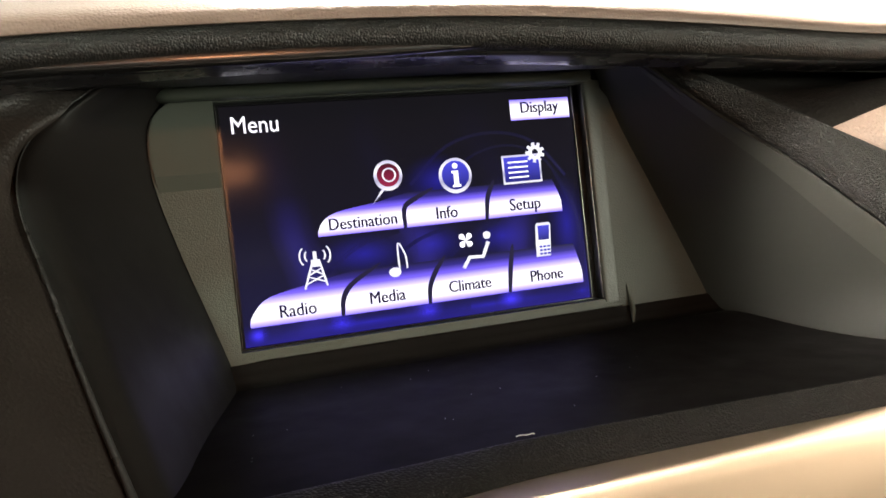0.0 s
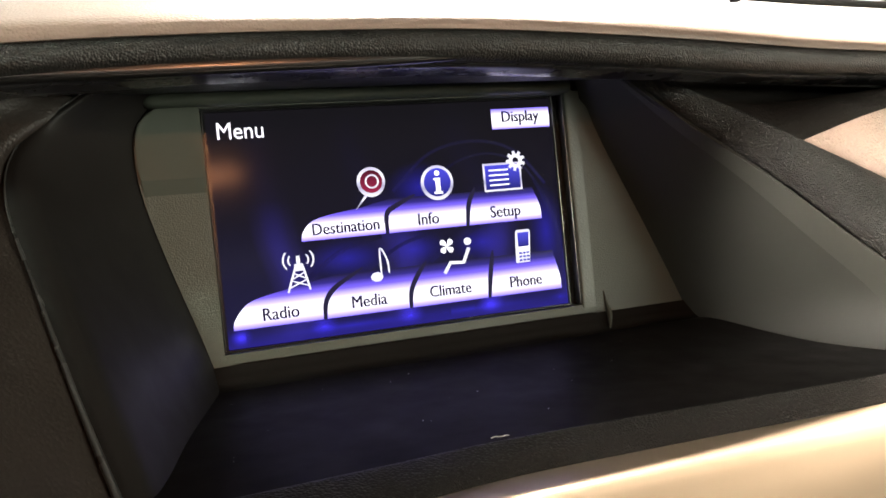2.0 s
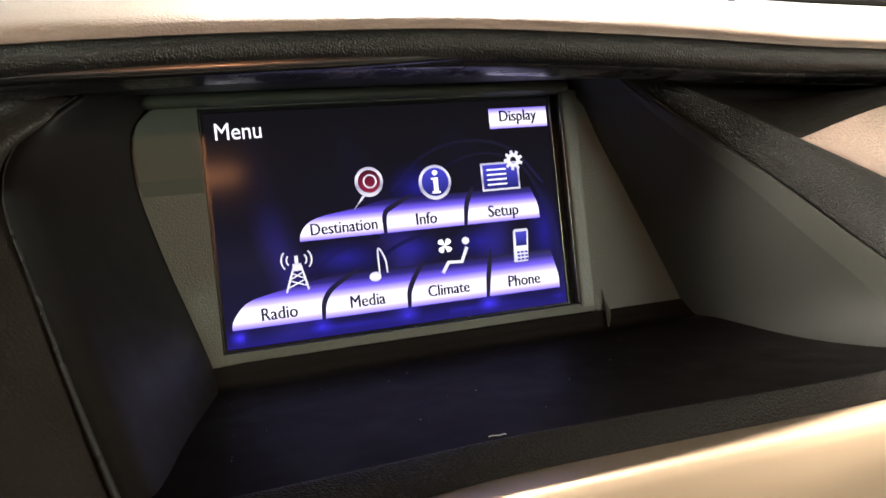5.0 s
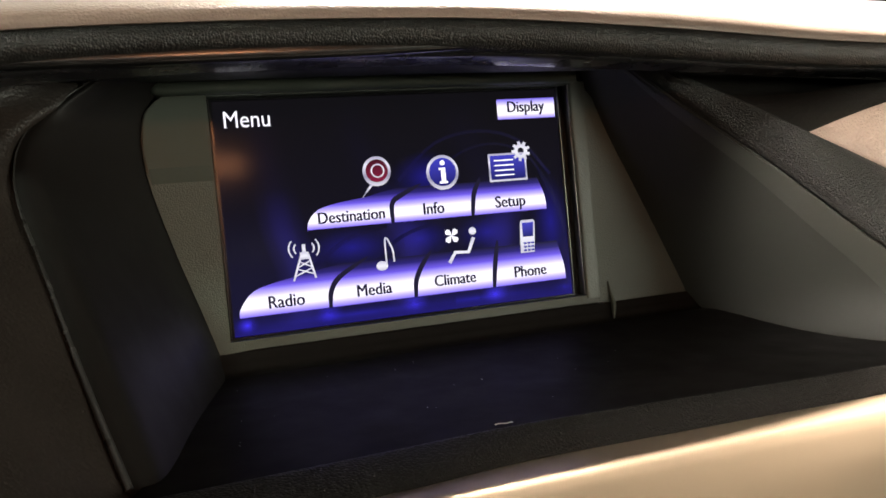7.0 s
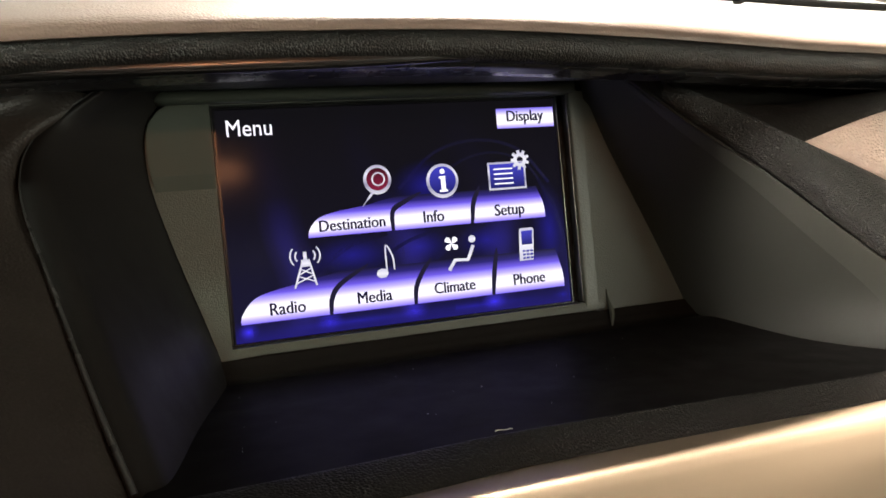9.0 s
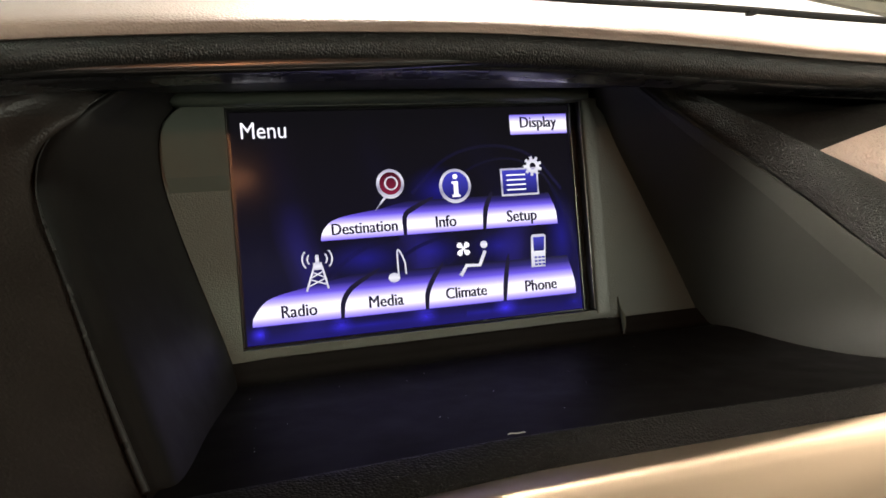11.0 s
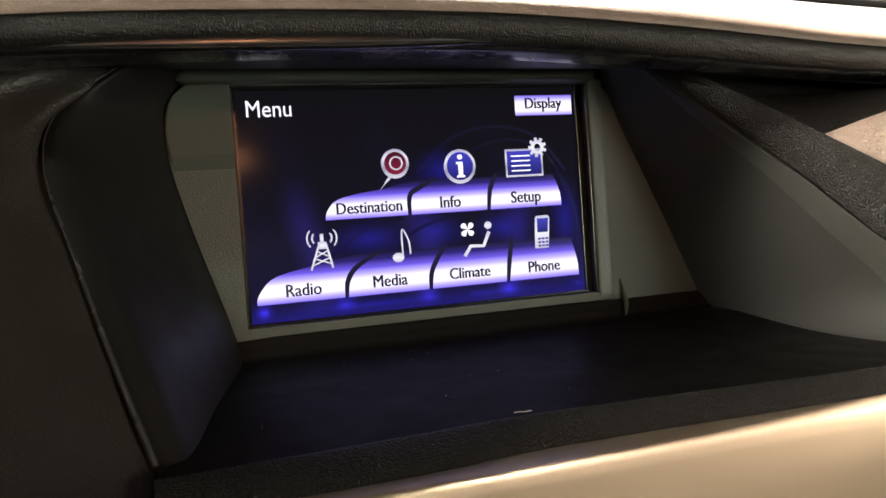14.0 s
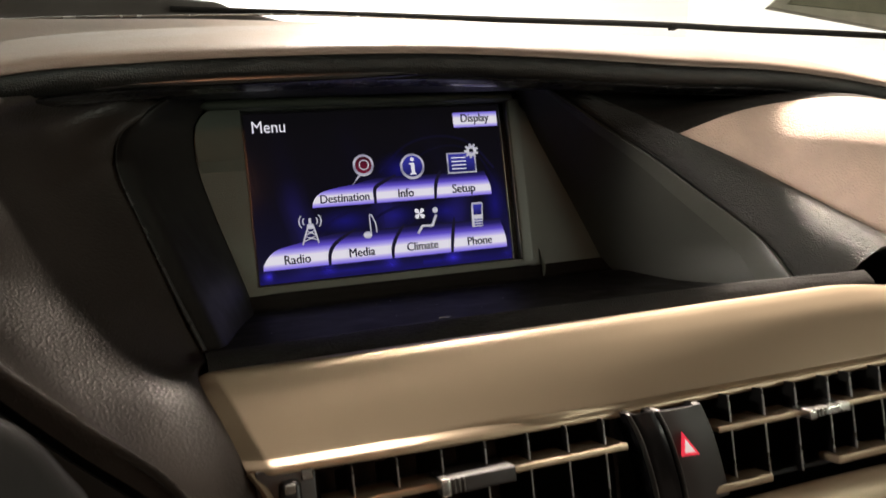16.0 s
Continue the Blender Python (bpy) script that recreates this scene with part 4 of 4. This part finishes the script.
part("phone_icon", plate([(0.0592, -0.0214), (0.0650, -0.0214), (0.0656, -0.0142), (0.0594, -0.0142)], 0.0010, 0.0015), BLUE, screen, "blue handset screen")
for i in range(3):
    for j in range(3):
        x, z = 0.0594 + 0.0021 * i, -0.0242 - 0.0018 * j
        part("phone_icon", plate([(x, z), (x + 0.0014, z), (x + 0.0014, z - 0.0010), (x, z - 0.0010)], 0.0010, 0.0015), BLUE, screen, "small key")

# ---- centre trim and vents ----
trim = thing("centre_trim", "champagne satin trim panel across the dash above the air vents", "trim panel", (0.05, -0.18, -0.12))
PROFILE = [(-0.1395, -0.0874), (-0.1480, -0.0856), (-0.1570, -0.0846), (-0.1645, -0.0840), (-0.1688, -0.0840), (-0.1711, -0.0847), (-0.1732, -0.0860), (-0.1756, -0.0880), (-0.1808, -0.0938), (-0.1885, -0.1027), (-0.1968, -0.1138), (-0.1984, -0.1156), (-0.2010, -0.1172), (-0.2022, -0.1186), (-0.2012, -0.1206), (-0.1930, -0.1214)]
STATIONS = [0.0, 0.0008, 0.002, 0.004, 0.006, 0.0075, 0.0085, 0.0100, 0.013] + [0.02 + 0.01 * k for k in range(55)]
trim_rows = []
for y, z in ((p.x, p.y) for p in spline([(y, z, 0) for y, z in PROFILE], 48)):
    x0 = -0.1385 + 0.0150 * max(0.0, (-0.0826 - z) / 0.035) * (y < -0.169) + 0.35 * max(0.0, y + 0.1690)
    low = max(0.0, (-0.095 - z) / 0.025)
    row = []
    for x in STATIONS:
        fall = max(0.0, x - 0.33) ** 1.3 * 0.30 + 0.0042 * low * min(1.0, x / 0.16) + 0.0035 * max(0.0, 1 - x / 0.008) ** 2 * (z > -0.09)
        back = 0.0048 * max(0.0, 1 - x / 0.0085)
        tuck = 0.0060 * max(0.0, min(1.0, (x - 0.06) / 0.14)) * max(0.0, min(1.0, (-0.1150 - z) / 0.0025))
        row.append((x0 + x, y + back + tuck - 0.042 * (x0 + x) * max(0.0, min(1.0, (z + 0.1180) / 0.025)) * (x0 + x < 0.16) - 0.0067 * max(0.0, min(1.0, (z + 0.1180) / 0.025)) * (x0 + x >= 0.16), z - fall))
    trim_rows.append(row)
part("face", grid(trim_rows, 0.002), CHAMPAGNE, trim, "champagne satin face with a rolled top edge")
part("side_strip", loft([[(-0.1235, -0.1965, -0.1195), (-0.1180, -0.2010, -0.1300), (-0.1060, -0.2010, -0.1650)], [(-0.1218, -0.2000, -0.1195), (-0.1162, -0.2050, -0.1300), (-0.1040, -0.2050, -0.1650)], [(-0.1198, -0.1985, -0.1200), (-0.1142, -0.2020, -0.1300), (-0.1020, -0.2020, -0.1650)]], 24, 8, 0.002), CHAMPAGNE, trim, "champagne side strip of the vent frame")
part("lower_strip", loft([[(x, y, z - 0.10 * max(0, x - 0.2)) for x in (-0.10, 0.0, 0.08, 0.16, 0.22, 0.32)] for y, z in ((-0.2035, -0.1730), (-0.2045, -0.1700), (-0.2075, -0.1712), (-0.2110, -0.1800), (-0.2130, -0.1980))], 60, 16, 0.002), CHAMPAGNE, trim, "champagne strip below the vents")


def fin_mesh():
    """A thin upright vane with a rounded nose."""
    bm = merged(block(-0.0005, 0.0005, -0.017, 0.018, -0.021, 0.021), block(-0.0003, 0.0003, -0.0178, -0.0171, -0.021, 0.021, 0.0001, 1))
    for face in bm.faces:
        face.material_index = int(face.calc_center_median().y < -0.01705)
    bm.transform(SEAT.to_3x3().to_4x4())
    me = bpy.data.meshes.new("fin")
    bm.to_mesh(me)
    bm.free()
    me.materials.append(FIN)
    me.materials.append(FIN_EDGE)
    return me


FIN_MESH = fin_mesh()


def vent(x0, x1, fins, knob, bar_z, knob_look, knob_label, long=0.031, tall=0.0030):
    """One air outlet: dark duct, upright fins, a pale cross bar with a sliding knob."""
    v = thing("air_vent", "black air vent with upright fins and a pale cross bar", "air vent", ((x0 + x1) / 2, -0.19, -0.165), group="centre air vents")
    duct = merged(block(x0, x1, -0.150, -0.146, -0.165, -0.124), block(x0, x1, -0.188, -0.150, -0.1262, -0.1245), block(x0, x1, -0.200, -0.150, -0.1650, -0.1630),
                  block(x0 - 0.001, x0 + 0.001, -0.192, -0.150, -0.165, -0.1250), block(x1 - 0.001, x1 + 0.001, -0.192, -0.150, -0.165, -0.1250))
    part("duct", duct, FIN, v, "black duct", smooth=False)
    for x in fins:
        f = new("fin", FIN_MESH)
        f.parent = v
        f.location = SEAT @ Vector((x, -0.185, -0.1440)) - ORIGIN[v.name]
    part("cross_bar", block(x0 + 0.002, x1 - 0.002, -0.2075, -0.190, bar_z - 0.0013, bar_z + 0.0013, 0.0006), CHAMPAGNE, v, "champagne cross bar")
    k = part("knob", block(knob, knob + long, -0.2125, -0.195, bar_z - tall, bar_z + 1.1 * tall, 0.4 * tall, 3), knob_look, v, knob_label)
    part("knob_tip", block(knob - 0.0012, knob + 0.0030, -0.2135, -0.200, bar_z - 1.1 * tall, bar_z + 1.2 * tall, 0.3 * tall, 3), SILVER, k, "bright metal tip")
    for j in range(3):
        part("rib", block(knob + 0.004 + 0.002 * j, knob + 0.0050 + 0.002 * j, -0.2132, -0.205, bar_z - 0.85 * tall, bar_z + tall, 0.0003, 1), DULL_SILVER, k)
    return v


vent(-0.0975, 0.0360, (-0.0846, -0.0667, -0.0482, -0.0294, -0.0101, 0.0080, 0.0258), -0.0520, -0.1352, BUTTON, "dark grey ribbed sliding knob")
vent(0.0790, 0.2500, (0.0917, 0.1110, 0.1300, 0.1500, 0.1640, 0.1830, 0.2020, 0.2210), 0.1285, -0.1365, SILVER, "bright silver sliding knob", 0.024, 0.0019)

wheel = thing("vent_dial", "dark grey vent dial with a pale square mark", "dial", (-0.108, -0.2, -0.16))
part("housing", block(-0.1205, -0.0985, -0.2010, -0.170, -0.165, -0.1185, 0.0015), BUTTON, wheel, "dark grey housing")
part("drum", block(-0.1125, -0.1045, -0.2060, -0.190, -0.163, -0.1235, 0.0025, 3), FIN, wheel, "black ribbed drum")
part("mark", block(-0.1040, -0.0995, -0.2022, -0.2005, -0.1245, -0.1195, 0.0004, 1), SILVER, wheel, "pale square mark")
part("mark", block(-0.1110, -0.1070, -0.2068, -0.2050, -0.1275, -0.1240, 0.0004, 1), SILVER, wheel, "pale mark")

hazard = thing("hazard_switch", "dark grey hazard switch with a lit red triangle", "switch", (0.057, -0.2, -0.165))
side = lambda d, y: [(0.0370 + d, y, -0.1225), (0.0405 + d, y - 0.002, -0.1330), (0.0445 + d, y - 0.002, -0.1500), (0.0480 + d, y, -0.1660)]
part("housing", loft([side(0.0, -0.190), side(0.0, -0.2040), side(0.006, -0.2070), side(0.012, -0.2060), side(0.0125, -0.190)], 24, 16, 0.002), GLOSSY, hazard, "gloss black side of the housing")
part("chrome_line", loft([side(-0.0008, -0.2040), side(-0.0002, -0.2062), side(0.0006, -0.2060)], 24, 6, 0.0008), DULL_SILVER, hazard, "thin bright line")
part("chrome_line", loft([side(0.0122, -0.2065), side(0.0128, -0.2085), side(0.0136, -0.2080)], 24, 6, 0.0008), DULL_SILVER, hazard, "thin bright line")
button = part("button", loft([[(0.0502 + d * 0.95, y, -0.1232) if i == 0 else (0.0502 + d * 0.95 + 0.0035 * i, y - 0.0015 * (i in (1, 2)), -0.1192 - 0.0155 * i) for i in range(4)] for d, y in ((0.0, -0.190), (0.0, -0.2055), (0.002, -0.2075), (0.012, -0.2085), (0.022, -0.2072), (0.0245, -0.2050), (0.0245, -0.190))], 24, 24, 0.002), BUTTON, hazard, "dark grey button face")


def triangle(k, y):
    cx, cz = 0.0610, -0.1400
    return plate([(cx + k * dx, cz + k * dz) for dx, dz in ((-0.0022, 0.0072), (0.0056, -0.0037), (-0.0036, -0.0030))], y, y + 0.0006)


part("triangle", triangle(1.0, -0.2115), RED_LAMP, button, "lit red triangle", smooth=False)
part("triangle", triangle(0.55, -0.2122), WARN_WHITE, button, "bright centre of the triangle", smooth=False)

for x0, x1, z in ((0.0742, 0.1074, -0.1622), (0.1459, 0.1850, -0.1618)):
    part("lower_bar", block(x0, x1, -0.2085, -0.196, z - 0.0018, z + 0.0018, 0.0007), CHAMPAGNE, trim, "short champagne bar below the vent")

# ---- small things ----
lint = thing("lint", "curled pale lint lying on the black ledge", "lint", (-0.018, -0.137, -0.0770))
part("strand", tube(spline([(-0.0200, -0.1350, -0.0764), (-0.0185, -0.1348, -0.0763), (-0.0165, -0.1356, -0.0764), (-0.0148, -0.1355, -0.0763), (-0.0142, -0.1359, -0.0764)], 16), 0.00020, 6), LINT, lint, "pale strand")
specks = bmesh.new()
rng = random.Random(7)
for k in range(18):
    x, f = rng.uniform(-0.11, 0.15), rng.uniform(0.1, 0.95)
    r = rng.choice((0.00012, 0.00016, 0.00022))
    bmesh.ops.create_icosphere(specks, subdivisions=1, radius=r, matrix=Matrix.Translation((x, -0.014 - 0.114 * f, -0.0702 - 0.0064 * f + r)))
dust = part("dust", specks, LINT, None, "pale dust specks scattered on the black tray")
tagged(dust, category="dust", kind="stuff")

wiper = thing("wiper", "black windscreen wiper resting on the cowl", "wiper", (0.3, 0.26, 0.175))
part("blade", tube(spline([(-0.1135, 0.258, 0.2030), (-0.0109, 0.258, 0.2000), (0.0727, 0.258, 0.1978), (0.1527, 0.258, 0.1952), (0.2597, 0.258, 0.1920), (0.3650, 0.258, 0.1892), (0.4362, 0.258, 0.1866), (0.5192, 0.258, 0.1824), (0.6474, 0.258, 0.1775), (0.7567, 0.258, 0.1726), (0.84, 0.258, 0.1690)], 30), [0.0026 + 0.0018 * (k / 30) for k in range(31)], 8), RUBBER, wiper, "black rubber blade")
part("clip", block(0.428, 0.437, 0.251, 0.262, 0.1815, 0.1850, 0.001), RUBBER, wiper, "black clip")
part("glass_seal", tube(spline([(-0.40, 0.198, 0.1700), (-0.2444, 0.198, 0.1742), (-0.1953, 0.198, 0.1760), (-0.1392, 0.198, 0.1771), (-0.0702, 0.198, 0.1781), (-0.0115, 0.198, 0.1786), (0.0557, 0.198, 0.1766), (0.1296, 0.198, 0.1740), (0.1977, 0.198, 0.1708)], 40), [0.0009 if k < 26 else 0.0009 * (41 - k) / 15 for k in range(41)], 8), SILVER, windscreen, "thin bright seal at the foot of the glass")
cowl = thing("cowl", "black plastic cowl panel outside the windscreen", "cowl panel", (0, 0.25, 0.14))
part("panel", loft([[(x, 0.212, z + 0.002) for x, z in BASE], [(x, 0.25, z + 0.012) for x, z in BASE], [(x, 0.33, z + 0.016) for x, z in BASE], [(x, 0.42, z - 0.01) for x, z in BASE]], 40, 10, 0.004), RUBBER, cowl, "black plastic panel")
part("hump", loft([[(-0.62, y, 0.20 + dz), (-0.30, y, 0.202 + dz), (-0.10, y, 0.203 + dz), (-0.05, y, 0.197 + 0.6 * dz), (0.03, y, 0.180)] for y, dz in ((0.262, -0.015), (0.268, 0.008), (0.30, 0.012), (0.34, -0.01))], 40, 10, 0.003), COWL, cowl, "dark grey raised cover on the cowl")
part("hook", tube([(-0.146, 0.27, 0.212), (-0.140, 0.27, 0.2155), (-0.130, 0.27, 0.216), (-0.122, 0.27, 0.212)], 0.003, 6), RUBBER, cowl, "small black hook")

board = thing("wall_board", "olive board with pale edge in the bright hall", "board", (3.2, 2.0, 0.8))
part("frame", plate([(2.2225, 0.789), (2.42, 0.915), (3.9, 0.80), (3.9, 0.55), (2.825, 0.702)], 2.0, 2.03), BOARD_EDGE, board, "pale edge", smooth=False)
part("sheet", plate([(2.3085, 0.799), (2.44, 0.885), (3.9, 0.78), (3.9, 0.60), (2.833, 0.7597)], 1.99, 2.0), BOARD, board, "olive sheet", smooth=False)
part("post", block(3.05, 3.12, 2.0, 2.05, -0.35, 0.70), BOARD_EDGE, board, "pale post", smooth=False)
